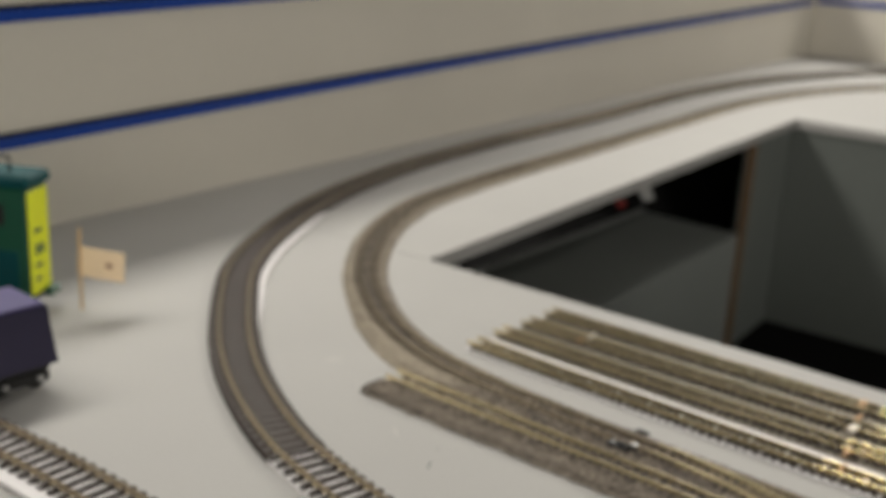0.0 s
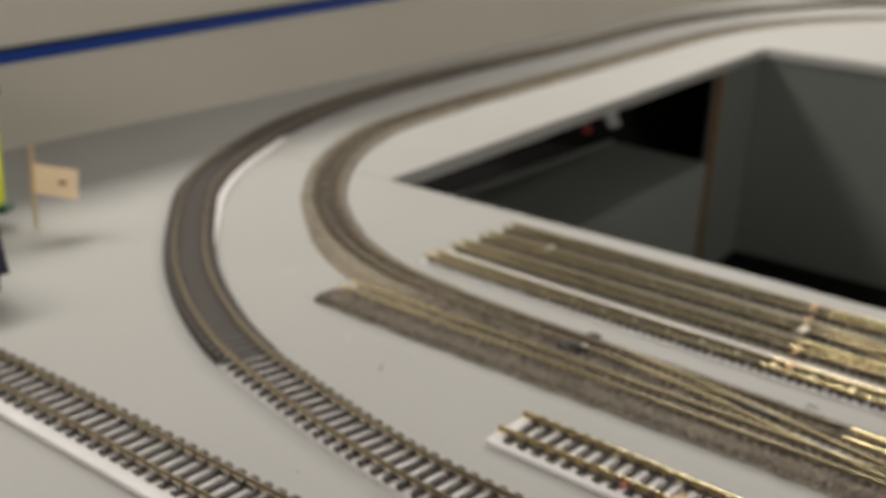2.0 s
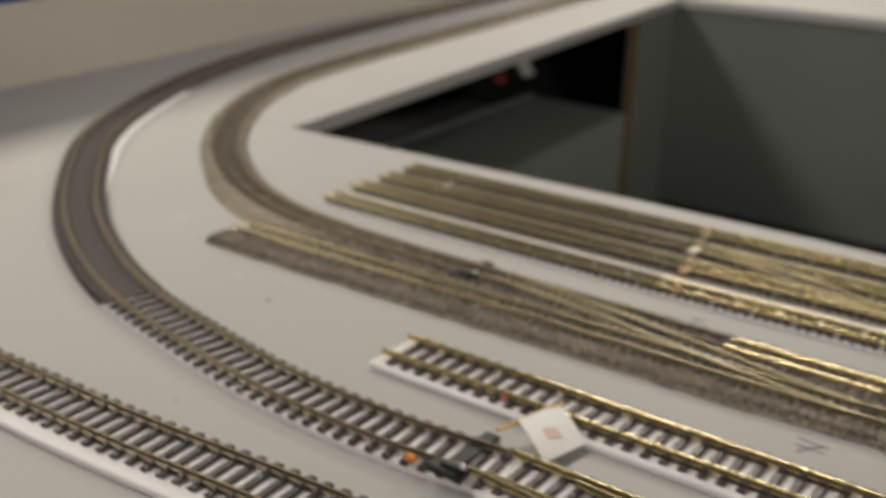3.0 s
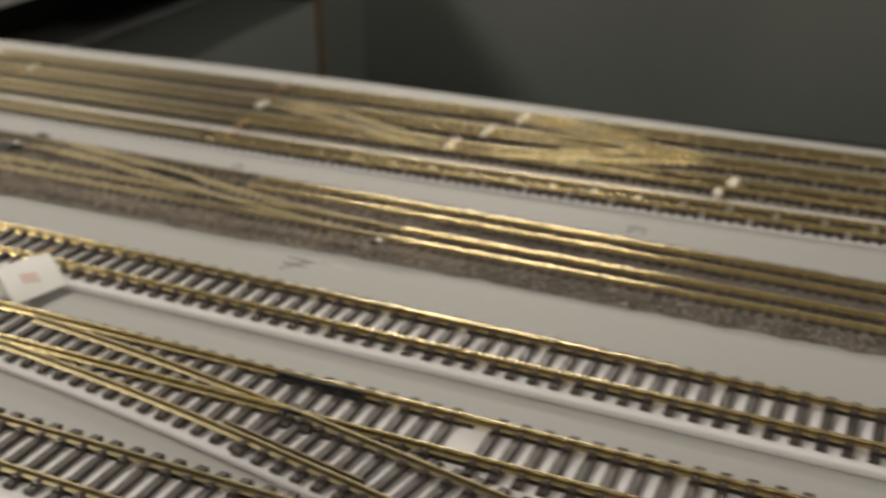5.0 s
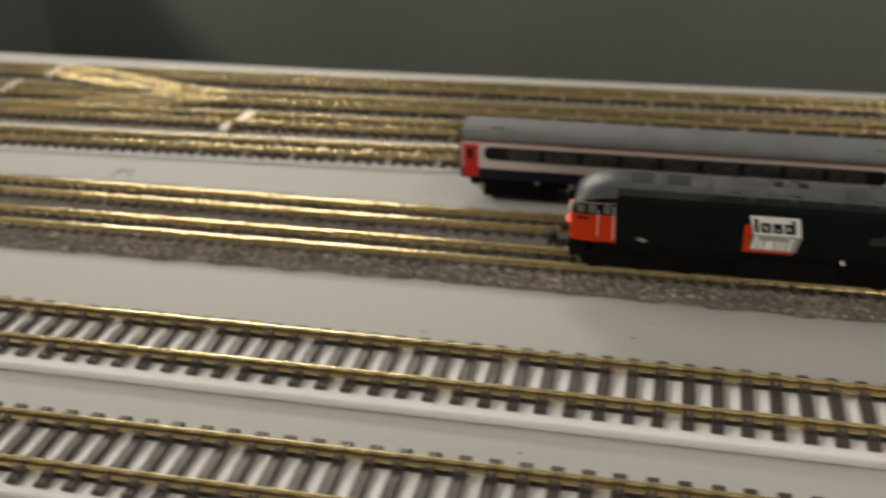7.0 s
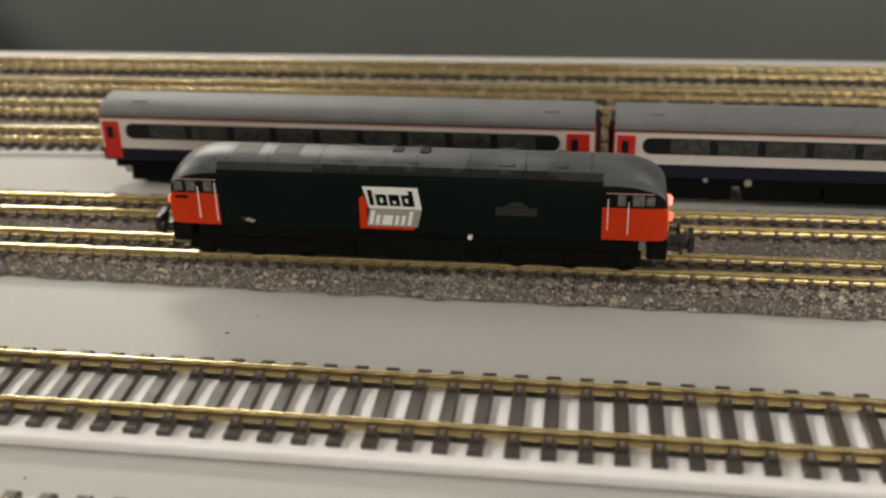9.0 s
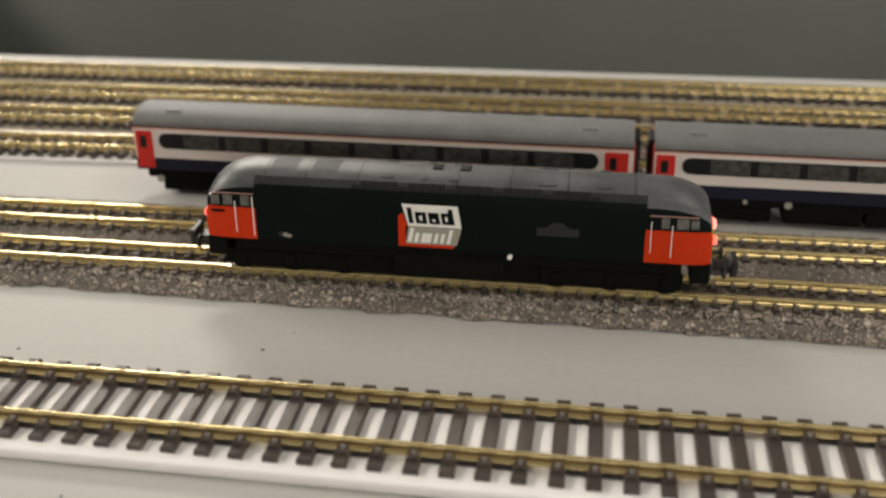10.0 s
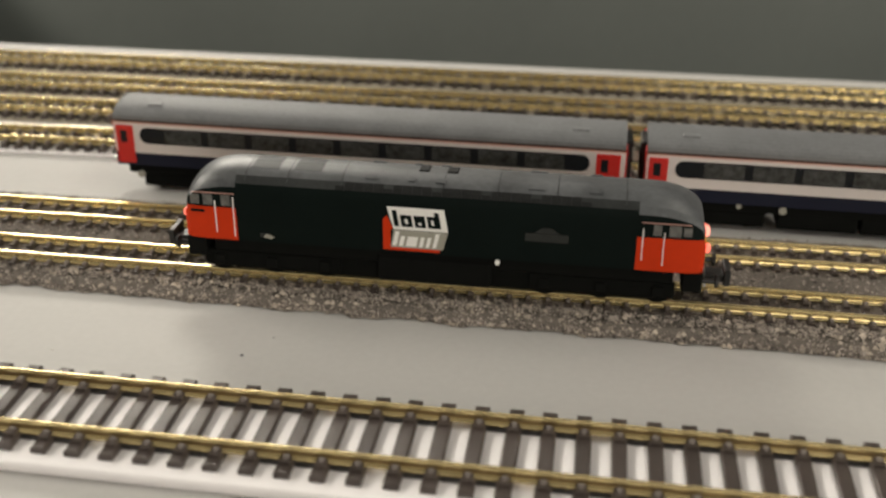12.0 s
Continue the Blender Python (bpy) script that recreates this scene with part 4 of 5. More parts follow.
def loco_section(x):
    """Half width, eaves height and roof height of the body at x; the ends are rounded and raked."""
    e = min(x - LX0, LX1 - x)
    f = min(max(e / 0.0060, 0.0), 1.0)
    f = math.sqrt(1 - (1 - f) ** 2)
    g = min(max(e / 0.0125, 0.0), 1.0)
    g = math.sqrt(1 - (1 - g) ** 2)
    return HW * (0.90 + 0.10 * f), 0.0258 + (ZC - 0.0258) * g, 0.0276 + (ZT - 0.0276) * g


def ring(x):
    """Points of half the outline at x, from the bottom over the side and roof to the middle."""
    hw, zc, zt = loco_section(x)
    pts = [(hw * 0.985, LZB), (hw, LZB + 0.004), (hw, 0.0252), (hw * 0.985, min(0.0284, zc - 0.0006)), (hw * 0.97, zc)]
    for i in range(1, 9):
        a = i / 8 * math.pi / 2
        pts.append((hw * 0.97 * math.cos(a) ** 0.85 if i < 8 else 0.0, zc + (zt - zc) * math.sin(a)))
    return pts


def shell(xs, lo, hi, out=0.0, thick=0.0008):
    """A skin over the outline from point lo to point hi along xs, on both sides, with some thickness."""
    bm = bmesh.new()
    for s in (-1, 1):
        rows_o, rows_i = [], []
        for x in xs:
            pts = ring(x)[lo : hi + 1]
            rows_o.append([bm.verts.new((x, LY + s * (u + out), z + (out if k > 4 - lo else 0))) for k, (u, z) in enumerate(pts)])
            rows_i.append([bm.verts.new((x, LY + s * max(u - thick, 0), z - (thick if lo >= 4 else 0))) for u, z in pts])
        for rows in (rows_o, rows_i):
            for a, b in zip(rows, rows[1:]):
                for i in range(len(a) - 1):
                    bm.faces.new((a[i], a[i + 1], b[i + 1], b[i]))
        for a, b in ((rows_o[0], rows_i[0]), (rows_o[-1], rows_i[-1])):
            for i in range(len(a) - 1):
                bm.faces.new((a[i], a[i + 1], b[i + 1], b[i]))
        for k in (0, -1):
            for a, b, c, d in zip(rows_o, rows_o[1:], rows_i, rows_i[1:]):
                bm.faces.new((a[k], b[k], d[k], c[k]))
    return bm


def span(a, b, n):
    return [a + (b - a) * i / n for i in range(n + 1)]


loco = thing("diesel_locomotive", "black model diesel locomotive with orange cab ends on ballasted track", "locomotive")
cab_l, cab_r = -0.0378, 0.0590
ends_l = [LX0 + 0.0125 * (1 - math.cos(i / 14 * math.pi / 2)) for i in range(15)]
ends_r = [LX1 - (x - LX0) for x in ends_l][::-1]
part("body_side", shell(span(cab_l, cab_r, 24), 0, 4), M_LOCO, loco, "satin black body side", True)
part("roof", shell(span(cab_l, cab_r, 40), 8, 12), M_ROOF, loco, "dusty dark grey roof", True)
for xs in (ends_l + [cab_l], [cab_r] + ends_r):
    part("cab_roof", shell(xs, 7, 12), M_ROOF, loco, "dark grey domed cab roof", True)
    part("cab_roof_side", shell(xs, 5, 7), M_ROOF, loco, "dark grey curved side of the cab roof", True)
part("roof_side", shell(span(cab_l, cab_r, 24), 4, 6), M_LOCO, loco, "black curved side of the roof", True)
# Roof edge darkened by colour for the gradual shading into the side.
part("roof_edge", shell(span(cab_l, cab_r, 24), 6, 8), M_ROOF_EDGE, loco, "dark grey roof edge with the shading of its curve painted in", True)
for i in range(26):
    x = -0.0130 + i * 0.00235
    part("roof_grille", shell([x, x + 0.0022], 6, 8 if i % 5 else 7, out=0.00008, thick=0.0006), M_GRILLE, loco, "dark louvre along the roof edge")
for x, w in ((-0.0060, 0.0030), (0.0045, 0.0016), (0.0110, 0.0022), (0.0330, 0.0040), (0.0475, 0.0026)):
    part("roof_hatch", shell([x, x + w], 9, 10, out=0.00025, thick=0.0006), M_ROOF, loco)
part("cab", shell(ends_l + [cab_l], 0, 2), M_ORANGE, loco, "orange cab side", True)
part("cab", shell([cab_r] + ends_r, 0, 2), M_ORANGE, loco, "orange cab side", True)
part("cab_window_band", shell(ends_l + [cab_l], 2, 5), M_LOCO, loco, "black window surround", True)
part("cab_window_band", shell([cab_r] + ends_r, 2, 5), M_LOCO, loco, "black window surround", True)
for s, x0 in ((-1, LX0), (1, LX1)):
    hw, zc, zt = loco_section(x0 + (0.0001 if s < 0 else -0.0001))
    xf = x0 + s * 0.0006
    a, b = sorted((x0 - s * 0.0004, xf))
    nose = part("nose", boxes((a, b, LY - hw * 0.98, LY + hw * 0.98, LZB, 0.0238), bevel=0.0003), M_ORANGE, loco, "orange cab front")
    a, b = sorted((x0, xf + s * 0.0004))
    part("warning_panel", boxes((a, b, LY - 0.0050, LY + 0.0050, LZB + 0.0008, 0.0232), bevel=0.0002), M_YELLOW, loco, "yellow warning panel")
    part("windscreen", boxes((min(x0 - s * 0.0004, x0 + s * 0.0003), max(x0 - s * 0.0004, x0 + s * 0.0003), LY - 0.0072, LY + 0.0072, 0.0240, 0.0268), bevel=0.0003), M_GLASS, loco, "dark windscreen")
    a, b = sorted((xf, xf + s * 0.0013))
    lamp = part("headlamp", boxes((a, b, LY - 0.0013, LY + 0.0013, 0.0226, 0.0248), bevel=0.0004), M_LAMP_WHITE if s > 0 else M_WHITE, loco, "pale round headlamp")
    for k in (-1, 1):
        part("tail_lamp", boxes((a, b, LY + k * 0.0055 - 0.0010, LY + k * 0.0055 + 0.0010, 0.0208, 0.0228), bevel=0.0004), M_LAMP_RED, loco, "small red tail lamp")
        bm = bmesh.new()
        rod(bm, (x0, LY + k * 0.0056, 0.0132), (x0 + s * 0.0042, LY + k * 0.0056, 0.0132), 0.0007)
        rod(bm, (x0 + s * 0.0040, LY + k * 0.0056, 0.0132), (x0 + s * 0.0047, LY + k * 0.0056, 0.0132), 0.0016, 12)
        part("buffer", bm, M_BLACK, loco)
    a, b = sorted((x0 - s * 0.004, x0 + s * 0.0008))
    part("buffer_beam", boxes((a, b, LY - 0.0085, LY + 0.0085, 0.0110, LZB - 0.0001), bevel=0.0004), M_UNDER, loco)
    a, b = sorted((x0, x0 + s * 0.0078))
    part("coupling", boxes((a, b, LY - 0.0022, LY + 0.0022, 0.0112, 0.0130), (b - 0.0016 if s > 0 else a, b if s > 0 else a + 0.0016, LY - 0.0035, LY + 0.0035, 0.0108, 0.0150), bevel=0.0003), M_BLACK, loco, "black hook coupling")
    bm = bmesh.new()
    for k in (-0.004, 0.0035):
        rod(bm, (x0 + s * 0.0010, LY + k, 0.0160), (x0 + s * 0.0018, LY + k, 0.0108), 0.0004, 6)
    part("brake_pipe", bm, M_STEEL, loco, "pale brake hoses")


def side_panels(material, label, name, rows, out):
    """Thin plates on both sides of the body: rows of x, z corner lists."""
    for s in (-1, 1):
        y = LY + s * (HW + out)
        for outline in rows:
            bm = bmesh.new()
            side_plate(bm, outline, y - 0.00012, y + 0.00012)
            part(name, bm, material, loco, label)


def quad(x0, x1, z0, z1):
    return [(x0, z0), (x1, z0), (x1, z1), (x0, z1)]


# cab side windows, handrails and numbers
side_panels(M_GLASS_PALE, "grey cab side window", "cab_window", [quad(-0.0492, -0.0470, 0.0258, 0.0283), quad(-0.0460, -0.0436, 0.0257, 0.0285), quad(-0.0414, -0.0392, 0.0257, 0.0285),
                                                             quad(0.0626, 0.0645, 0.0258, 0.0285), quad(0.0662, 0.0690, 0.0258, 0.0285), quad(0.0695, 0.0714, 0.0260, 0.0282)], -0.00008)
side_panels(M_WHITE, "white painted handrail", "handrail", [quad(-0.0430, -0.0428, 0.0186, 0.0270), quad(-0.0384, -0.0382, 0.0178, 0.0283), quad(0.0602, 0.0604, 0.0194, 0.0275), quad(0.0651, 0.0653, 0.0184, 0.0268)], 0.00035)
side_panels(M_LOCO, "dark line of unreadable numbers", "number_bar", [quad(-0.0492, -0.0458, 0.0238, 0.0244)], 0.00018)
side_panels(mat("dull_pink_line", (0.42, 0.24, 0.20), 0.45), "thin dull pink line above the cab windows", "pink_line", [quad(-0.0488, -0.0380, 0.0288, 0.0290), quad(0.0598, 0.0712, 0.0288, 0.0290)], -0.0001)
# company mark: plain white and grey panels with dark and pale bars, orange shade
side_panels(M_ORANGE, "orange shade of the mark", "mark_shade", [[(-0.0012, 0.0172), (0.0126, 0.0172), (0.0126, 0.0182), (0.0006, 0.0182), (0.0006, 0.0228), (0.0013, 0.0228), (-0.0002, 0.0262), (-0.0012, 0.0252)]], 0.00010)
side_panels(M_WHITE, "white upper panel of the mark", "mark_panel", [[(0.0014, 0.0228), (0.0146, 0.0228), (0.0136, 0.0286), (-0.0002, 0.0286)]], 0.00016)
side_panels(M_GREYP, "grey lower panel of the mark", "mark_panel", [[(0.0006, 0.0180), (0.0134, 0.0180), (0.0146, 0.0226), (0.0014, 0.0226)]], 0.00014)
def lean(x0, x1, z0, z1, by=-0.16):
    """A bar that leans with the panel."""
    return [(x0 + by * (z0 - 0.0228), z0), (x1 + by * (z0 - 0.0228), z0), (x1 + by * (z1 - 0.0228), z1), (x0 + by * (z1 - 0.0228), z1)]


bars = [(0.0018, 0.0029, 0.0237, 0.0278), (0.0036, 0.0063, 0.0237, 0.0267), (0.0069, 0.0095, 0.0237, 0.0267), (0.0101, 0.0121, 0.0237, 0.0267), (0.0120, 0.0131, 0.0237, 0.0278)]
side_panels(M_LOCO, "dark bar of the mark", "mark_bar", [lean(*b) for b in bars], 0.00030)
slots = [(0.0046, 0.0053, 0.0246, 0.0258), (0.0078, 0.0085, 0.0244, 0.0250), (0.0110, 0.0116, 0.0246, 0.0258)]
side_panels(M_WHITE, "pale slot of the mark", "mark_slot", [lean(*b) for b in slots], 0.00042)
bars = [(0.0020, 0.0030, 0.0185, 0.0223), (0.0036, 0.0046, 0.0185, 0.0211), (0.0053, 0.0078, 0.0185, 0.0211), (0.0085, 0.0094, 0.0185, 0.0211), (0.0101, 0.0110, 0.0185, 0.0211), (0.0118, 0.0127, 0.0185, 0.0223)]
side_panels(M_WHITE, "pale bar of the mark", "mark_bar", [lean(*b, by=0.22) for b in bars], 0.00028)
side_panels(M_DECAL, "faint grey nameplate", "nameplate", [quad(0.0330, 0.0432, 0.0222, 0.0243), [(0.0352, 0.0244), (0.0410, 0.0244), (0.0392, 0.0258), (0.0370, 0.0258)]], 0.00012)
side_panels(M_DECAL, "faint grey maker plate", "plate", [quad(-0.0320, -0.0296, 0.0180, 0.0190)], 0.00012)
side_panels(M_GREYP, "small pale data panel", "data_panel", [[(-0.0312, 0.0181), (-0.0292, 0.0176), (-0.0284, 0.0182), (-0.0304, 0.0190)]], 0.00020)
# roof: seams and fans
M_SEAM = mat("roof_seam_grey", (0.03, 0.032, 0.034), 0.5)
for x in (-0.0355, -0.0250, -0.0116, 0.0130, 0.0260, 0.0400, 0.0560):
    part("roof_seam", shell([x - 0.00013, x + 0.00013], 7, 12, out=0.00008, thick=0.0005), M_SEAM, loco)
for x in (-0.0312, -0.0206):
    part("roof_fan", shell(span(x - 0.0034, x + 0.0034, 4), 10, 12, out=0.00006, thick=0.0005), M_ROOF_EDGE, loco, "dark roof fan opening", True)
for x in (0.0074, 0.0144):
    part("roof_exhaust", boxes((x - 0.0013, x + 0.0013, LY - 0.0006, LY + 0.0028, ZT - 0.0008, ZT + 0.00030), bevel=0.0002), M_GRILLE, loco, "small dark exhaust port")
# underframe, tank and bogies
part("underframe", boxes((LX0 + 0.006, LX1 - 0.006, LY - 0.0080, LY + 0.0080, 0.0128, LZB), (LX0 + 0.010, LX1 - 0.010, LY - 0.0066, LY + 0.0066, 0.0074, 0.0129), bevel=0.0004), M_UNDER, loco)
part("fuel_tank", boxes((-0.0030, 0.0250, LY - 0.0086, LY + 0.0086, 0.0080, 0.0150), bevel=0.0006), M_UNDER, loco)
bm = bmesh.new()
for s in (-1, 1):
    rod(bm, (0.0266, LY + s * 0.0084, 0.0158), (0.0266, LY + s * 0.0097, 0.0158), 0.0006, 10)
part("filler_cap", bm, M_WHITE, loco, "small white filler cap")
RAIL_TOP = Z_N + NN["thick"] + NN["rail"]


def bogie(owner, cx, y, spread, wheels, r, zf, half=0.0074):
    b = part("bogie", boxes((cx - 0.003, cx + 0.003, y - half + 0.0014, y + half - 0.0014, zf, zf + 0.0022), bevel=0.0004), M_UNDER, owner)
    for s in (-1, 1):
        ya, yb = sorted((y + s * half, y + s * (half - 0.0014)))
        part("side_frame", boxes((cx - spread - 0.004, cx + spread + 0.004, ya, yb, zf - 0.0022, zf + 0.0024), bevel=0.0004), M_UNDER, b)
    for i in range(wheels):
        x = cx - spread + 2 * spread * i / (wheels - 1)
        for s in (-1, 1):
            bm = bmesh.new()
            rod(bm, (x, y + s * 0.0040, RAIL_TOP + r + 0.0001), (x, y + s * 0.0056, RAIL_TOP + r + 0.0001), r, 20)
            part("wheel", bm, M_STEEL if owner is not loco else M_UNDER, b)
            bm = boxes((x - 0.0014, x + 0.0014, y + s * (half + 0.0002) - 0.0006, y + s * (half + 0.0002) + 0.0006, zf - 0.0014, zf + 0.0012), bevel=0.0003)
            part("axle_box", bm, M_UNDER, b)


for cx in (-0.0300, 0.0515):
    bogie(loco, cx, LY, 0.0135, 3, 0.0037, 0.0104)

# ---- coaches standing on the bare board in front of the sidings ----
CY, CHW = 0.1214, 0.0094
C_RAIL = 0.0


def coach(x0, label):
    length = 0.1525
    x1 = x0 + length
    c = thing("railway_coach", label, "coach", "coaches beside the siding", place=(0, 0, 0))
    zb, zc, zt = 0.0086, 0.0231, 0.0270

    def band(z0, z1, a, b, out=0.0, t=0.0006):
        bm = bmesh.new()
        for s in (-1, 1):
            y = CY + s * (CHW + out)
            box(bm, a, b, min(y, y - s * t), max(y, y - s * t), z0, z1)
        return bm

    part("core", boxes((x0 + 0.0006, x1 - 0.0006, CY - CHW + 0.0007, CY + CHW - 0.0007, zb + 0.0005, zc - 0.0002)), M_UNDER, c)
    part("lower_side", band(zb, 0.0126, x0, x1), M_COACH_BLUE, c, "navy lower side")
    part("waist_band", band(0.0126, 0.0157, x0, x1, 0.00003), M_COACH_WHITE, c, "white waist band")
    part("window_band", band(0.0157, 0.0209, x0, x1), M_COACH_WHITE, c, "white window band")
    part("upper_band", band(0.0209, 0.0220, x0, x1, 0.00003), M_COACH_WHITE, c, "white upper band")
    part("red_line", band(0.0220, 0.0224, x0, x1, 0.00006), M_COACH_LINE, c, "thin salmon-red line below the roof")
    part("gutter", band(0.0224, zc, x0, x1, 0.00004), M_GUTTER, c, "dark red-brown gutter line")
    # one dark ribbon with rounded ends, and panes set into it
    wx0, wx1 = x0 + 0.0080, x1 - 0.0100
    bm = bmesh.new()
    for s in (-1, 1):
        y = CY + s * (CHW + 0.00010)
        r = 0.0024
        out = []
        for cx, a0 in ((wx1 - r, -90), (wx0 + r, 90)):
            out += [(cx + r * math.cos(math.radians(a0 + k * 18)), 0.0183 + 0.0025 * math.sin(math.radians(a0 + k * 18))) for k in range(11)]
        side_plate(bm, out, y - 0.0001, y + 0.0001)
    part("window_ribbon", bm, M_GLASS, c, "long dark window ribbon with rounded ends")
    n = 9
    for i in range(n):
        a = wx0 + 0.008 + (wx1 - wx0 - 0.013) * i / n
        for s in (-1, 1):
            y = CY + s * (CHW + 0.00026)
            part("pane", boxes((a, a + 0.0112, y - 0.0001, y + 0.0001, 0.0161, 0.0205)), M_SEAT, c, "grey window pane")
    for a, b in ((x0 + 0.0006, x0 + 0.0060), (x1 - 0.0082, x1 - 0.0014)):
        for s in (-1, 1):
            y = CY + s * (CHW + 0.00018)
            d = part("door", boxes((a, b, y - 0.00016, y + 0.00016, 0.0094, 0.0214), bevel=0.0001), M_COACH_RED, c, "red end door")
            y = CY + s * (CHW + 0.00040)
            part("door_window", boxes((a + 0.0014, a + 0.0034, y - 0.0001, y + 0.0001, 0.0160, 0.0198), bevel=0.00005), M_GLASS, d, "small dark door window")
    # arched roof with ribs
    bm = bmesh.new()
    prof = [(-CHW, zc - 0.0001)] + [(-CHW * math.cos(math.pi * k / 14), zc + (zt - zc) * math.sin(math.pi * k / 14) ** 0.8) for k in range(1, 14)] + [(CHW, zc - 0.0001)]
    sweep(bm, [(x, CY, 1.0, 0.0) for x in [x0, x0 + 0.0005, x0 + 0.002] + span(x0 + 0.01, x1 - 0.01, 8) + [x1 - 0.002, x1 - 0.0005, x1]], prof)
    part("roof", bm, M_COACH_ROOF, c, "plain grey arched roof", False)
    for x in (x0 + 0.012, x1 - 0.013):
        part("roof_vent", boxes((x - 0.0024, x + 0.0024, CY - 0.0055, CY - 0.0030, zt - 0.0022, zt - 0.0001), bevel=0.0003), M_COACH_ROOF, c)
    for x in (x0, x1):
        s = -1 if x == x0 else 1
        a, b = sorted((x, x + s * 0.0018))
        part("gangway", boxes((a, b, CY - 0.0048, CY + 0.0048, 0.0110, 0.0240), bevel=0.0004), M_BLACK, c, "black corridor connection")
        a, b = sorted((x, x + s * 0.0034))
        part("coupling", boxes((a, b, CY - 0.0020, CY + 0.0020, 0.0062, 0.0078), bevel=0.0003), M_BLACK, c)
        a, b = sorted((x, x + s * 0.0004))
        part("end_panel", boxes((a, b, CY - CHW + 0.0004, CY + CHW - 0.0004, zb, zc), bevel=0.0001), M_COACH_RED, c, "red coach end")
        for k in (-1, 1):
            bm = bmesh.new()
            rod(bm, (x, CY + k * 0.0058, 0.0088), (x + s * 0.0026, CY + k * 0.0058, 0.0088), 0.0008, 10)
            part("buffer", bm, M_STEEL, c, "pale metal buffer")
    part("gangway_plate", boxes((x1 + 0.0019, x1 + 0.0040, CY - 0.0036, CY + 0.0010, 0.0172, 0.0206), bevel=0.0006), M_JOINER, c, "cream plastic block at the coach end")
    part("underframe", boxes((x0 + 0.003, x1 - 0.003, CY - 0.0090, CY + 0.0090, 0.0060, zb), bevel=0.0003), M_UNDER, c)
    for a, b in ((0.038, 0.0600), (0.0610, 0.0845), (0.0855, 0.1145)):
        part("equipment_box", boxes((x0 + a, x0 + b, CY - 0.0091, CY + 0.0091, 0.0016, 0.0064), bevel=0.0004), M_UNDER, c)
    for cx in (x0 + 0.021, x1 - 0.021):
        b = part("bogie", boxes((cx - 0.003, cx + 0.003, CY - 0.0064, CY + 0.0064, 0.0036, 0.0062), bevel=0.0003), M_UNDER, c)
        for s in (-1, 1):
            ya, yb = sorted((CY + s * 0.0086, CY + s * 0.0068))
            part("side_frame", boxes((cx - 0.0135, cx + 0.0135, ya, yb, 0.0016, 0.0060), bevel=0.0003), M_UNDER, b)
        for x in (cx - 0.0090, cx + 0.0090):
            for s in (-1, 1):
                bm = bmesh.new()
                rod(bm, (x, CY + s * 0.0040, C_RAIL + 0.0031), (x, CY + s * 0.0057, C_RAIL + 0.0031), 0.0030, 18)
                part("wheel", bm, M_UNDER, b)
    for x, z, r in ((0.0070, 0.0056, 0.0011), (0.0268, 0.0080, 0.0007), (0.0390, 0.0075, 0.0011)):
        bm = bmesh.new()
        rod(bm, (x0 + x, CY - 0.0082, z), (x0 + x, CY - 0.0096, z), r, 12)
        part("filler_cap", bm, M_GREYP, c, "pale grey round cap")
    return c


coach(-0.0960, "grey-roofed model coach with red doors beside the siding")
coach(0.0624, "grey-roofed model coach coupled behind another, red doors")
coach(0.2208, "grey-roofed model coach at the end of the train")

# ---- large toys at the edge of the board ----
toy = thing("toy_locomotive", "dark green toy locomotive with a fluorescent yellow end panel", "toy locomotive")
toy.matrix_world = Matrix.Translation((-0.8825, -0.0212, 0)) @ Matrix.Rotation(math.radians(30.7), 4, "Z")
part("body", boxes((-0.110, 0, -0.0125, 0.0125, 0.010, 0.0785), bevel=0.0012), M_GREEN, toy)
part("side_window", boxes((-0.034, -0.014, -0.0131, -0.0120, 0.055, 0.068), bevel=0.0004), M_BLACK, toy, "dark side window")
part("side_panel", boxes((-0.034, -0.006, -0.0132, -0.0122, 0.016, 0.040), bevel=0.0004), M_TEAL, toy)
part("end_panel", boxes((0.0001, 0.0012, -0.0112, 0.0112, 0.012, 0.0765), bevel=0.0004), M_FLUO, toy, "fluorescent yellow end panel")
for z, w in ((0.0500, 0.008), (0.0400, 0.010), (0.0368, 0.011), (0.0285, 0.007), (0.020, 0.005)):
    part("print_bar", boxes((0.0012, 0.0015, -0.0060, -0.0060 + w, z, z + 0.0024)), M_GREEN, toy, "dark unreadable print")
part("roof", boxes((-0.115, 0.003, -0.0140, 0.0140, 0.0786, 0.0865), bevel=0.002), M_TEAL, toy, "teal roof with overhang")
bm = bmesh.new()
for a, b in (((-0.030, -0.006, 0.0865), (-0.030, -0.006, 0.0960)), ((-0.030, -0.006, 0.0960), (-0.012, -0.006, 0.0960)), ((-0.012, -0.006, 0.0960), (-0.012, -0.006, 0.0865))):
    rod(bm, a, b, 0.0008)
part("roof_rail", bm, M_BLACK, toy, "thin dark wire hoop")
part("step", boxes((0.001, 0.006, 0.002, 0.0135, 0.008, 0.0135), bevel=0.001), M_GREEN, toy)
part("frame", boxes((-0.108, -0.002, -0.011, 0.011, 0.006, 0.010), bevel=0.0008), M_BLACK, toy)
for x in (-0.090, -0.022):
    for s in (-1, 1):
        bm = bmesh.new()
        rod(bm, (x, s * 0.0075, 0.0070), (x, s * 0.0105, 0.0070), 0.0070, 20)
        part("wheel", bm, M_BLACK, toy)

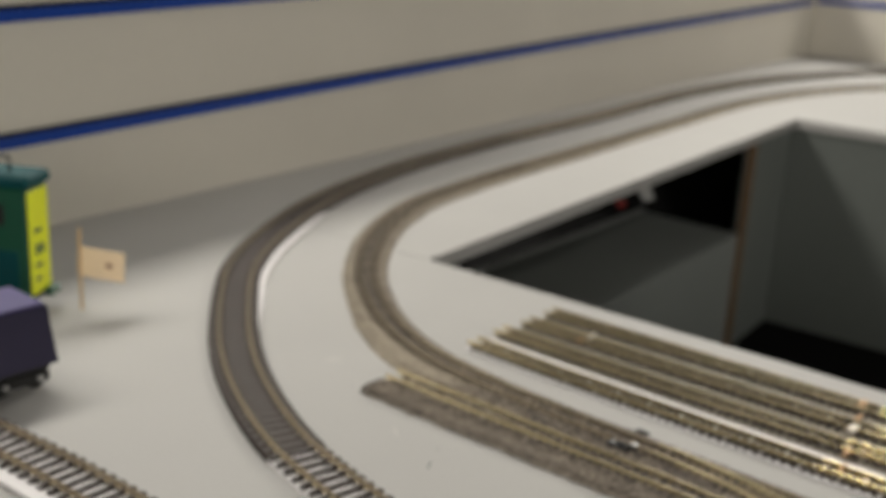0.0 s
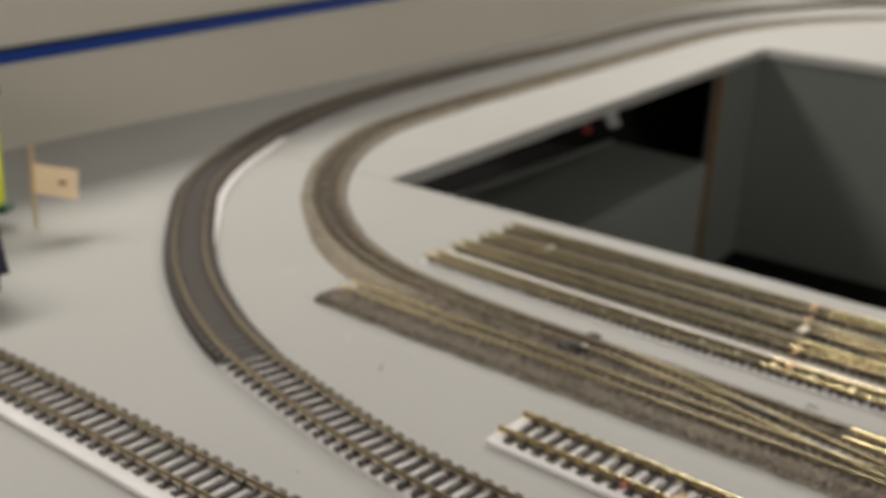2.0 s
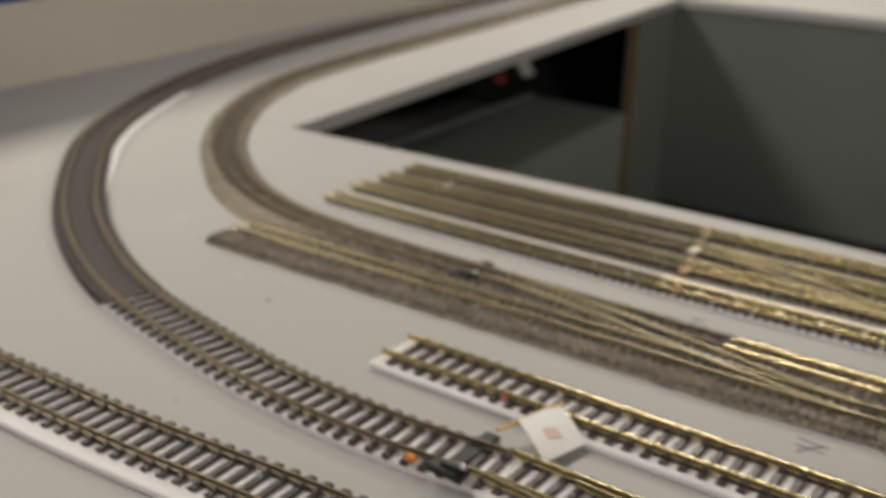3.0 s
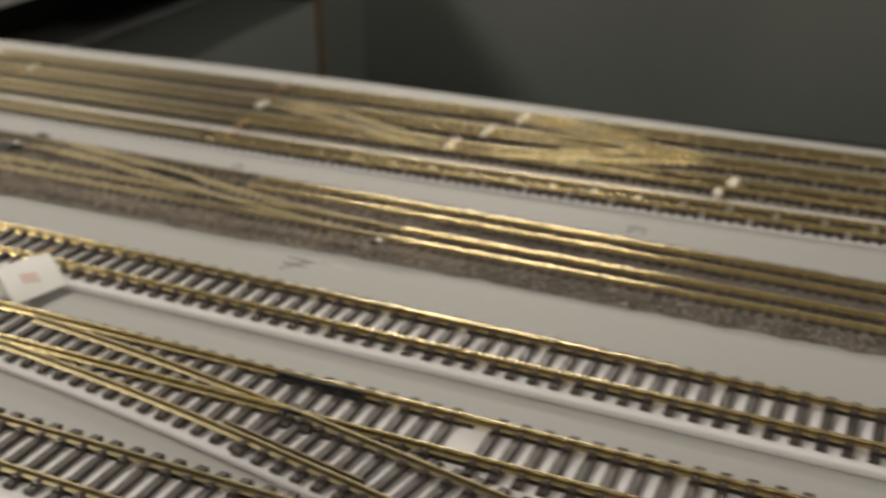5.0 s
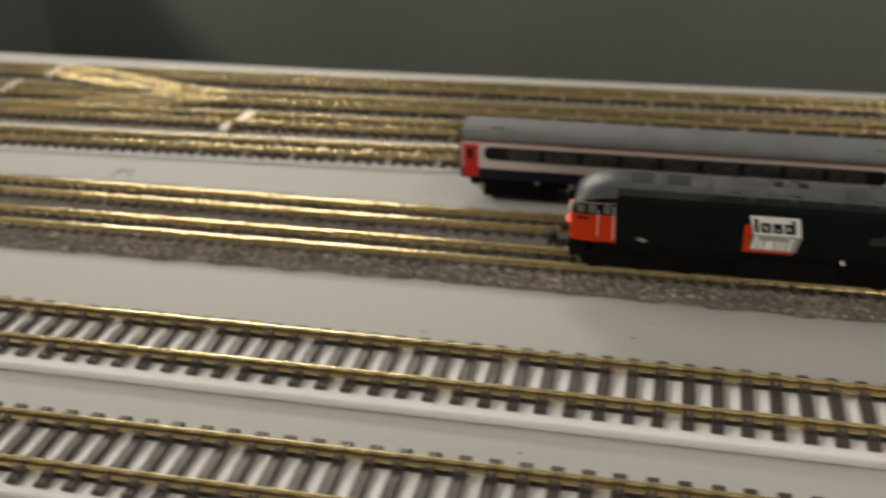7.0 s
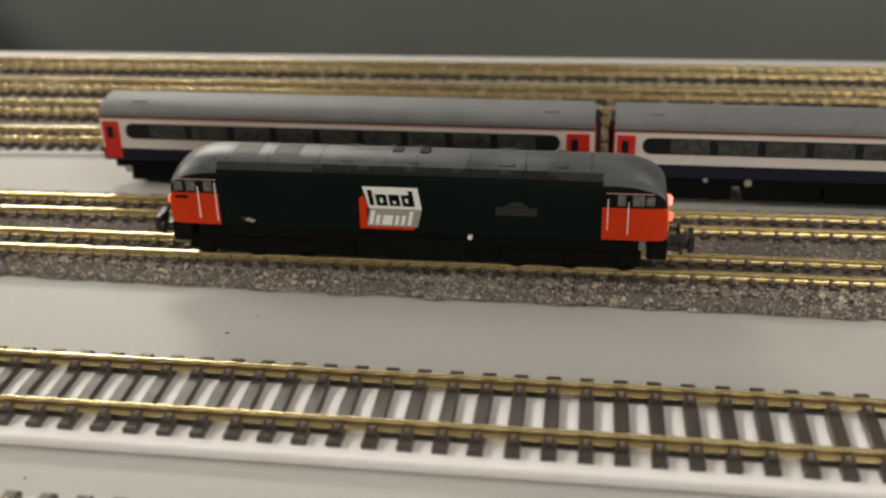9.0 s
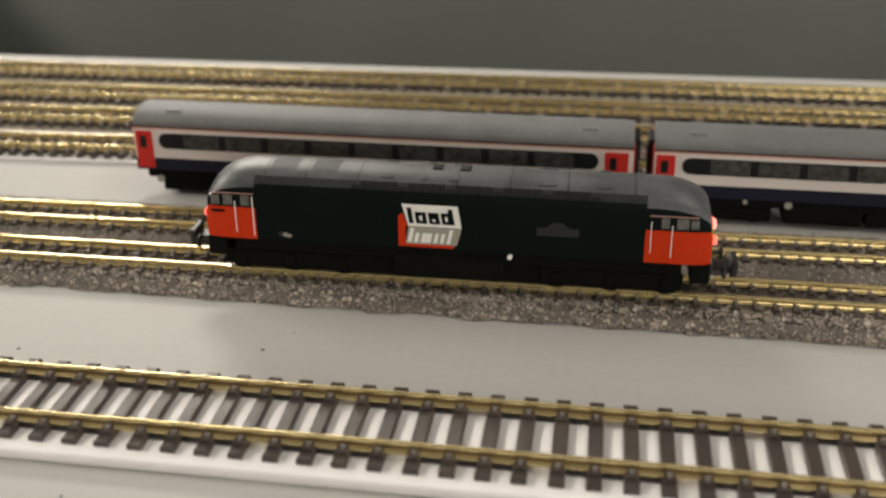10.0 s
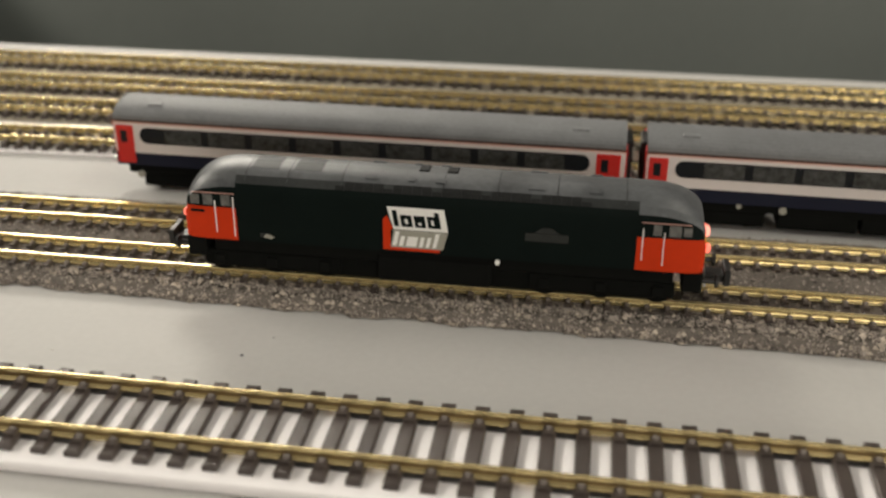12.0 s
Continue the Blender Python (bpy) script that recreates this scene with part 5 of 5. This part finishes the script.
wagon = thing("toy_wagon", "dark purple toy wagon with a lighter purple top on black bogies", "toy wagon", place=(-0.776, -0.074, 0))
bm = bmesh.new()
lo = [bm.verts.new(c) for c in ((0, 0, 0.014), (0, -0.125, 0.014), (-0.046, -0.125, 0.014), (-0.046, 0, 0.014))]
hi = [bm.verts.new(c) for c in ((-0.0055, -0.002, 0.0440), (-0.0055, -0.123, 0.0440), (-0.0405, -0.123, 0.0440), (-0.0405, -0.002, 0.0440))]
bm.faces.new(lo), bm.faces.new(hi)
for i in range(4):
    bm.faces.new((lo[i], lo[(i + 1) % 4], hi[(i + 1) % 4], hi[i]))
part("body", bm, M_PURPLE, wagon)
part("top", boxes((-0.0400, -0.0060, -0.1225, -0.0025, 0.0440, 0.0455), bevel=0.0006), M_LILAC, wagon, "lighter purple top")
part("frame", boxes((-0.043, -0.003, -0.122, -0.003, 0.0105, 0.0140), bevel=0.0006), M_BLACK, wagon)
bg = part("bogie", boxes((-0.0415, -0.0045, -0.022, -0.016, 0.006, 0.0105), bevel=0.0008), M_BLACK, wagon)
for x in (-0.0045, -0.0440):
    part("side_frame", boxes((x, x + 0.0025, -0.034, -0.004, 0.004, 0.0105), bevel=0.0008), M_BLACK, bg)
for y in (-0.029, -0.010):
    for x in (-0.0075, -0.0385):
        bm = bmesh.new()
        rod(bm, (x - 0.0018, y, 0.0061), (x + 0.0018, y, 0.0061), 0.0060, 20)
        part("wheel", bm, M_BLACK, bg)
    bm = bmesh.new()
    rod(bm, (-0.0022, y, 0.0072), (-0.0005, y, 0.0072), 0.0016, 10)
    part("axle_box", bm, M_STEEL, bg, "grey axle end")
bracket = thing("hanging_bracket", "pale grey bent bracket under the board edge", "bracket", place=(-0.850, 0.655, -0.012))
bm = bmesh.new()
sweep(bm, [(0.0, 0.010 - 0.020 * k / 6, 0.0, -1.0) for k in range(7)], [(-0.006, 0.0), (0.008, 0.0), (0.008, -0.002), (0.001, -0.003), (0.0035, -0.014), (0.009, -0.021), (0.007, -0.0225), (0.0005, -0.015), (-0.002, -0.003)])
part("arm", bm, mat("pale_bracket_paint", (0.42, 0.42, 0.41), 0.5), bracket)
plug = thing("cable_plug", "small dull red plug hanging under the board edge", "plug", place=(-0.8536, 0.616, -0.012))
part("body", boxes((-0.004, 0.004, -0.004, 0.004, -0.0245, -0.0175), bevel=0.0010), mat("dull_red_plastic", (0.30, 0.03, 0.025), 0.6), plug)
bm = bmesh.new()
rod(bm, (0, 0, 0), (0, 0, -0.0178), 0.0014)
part("stem", bm, M_BLACK, plug)
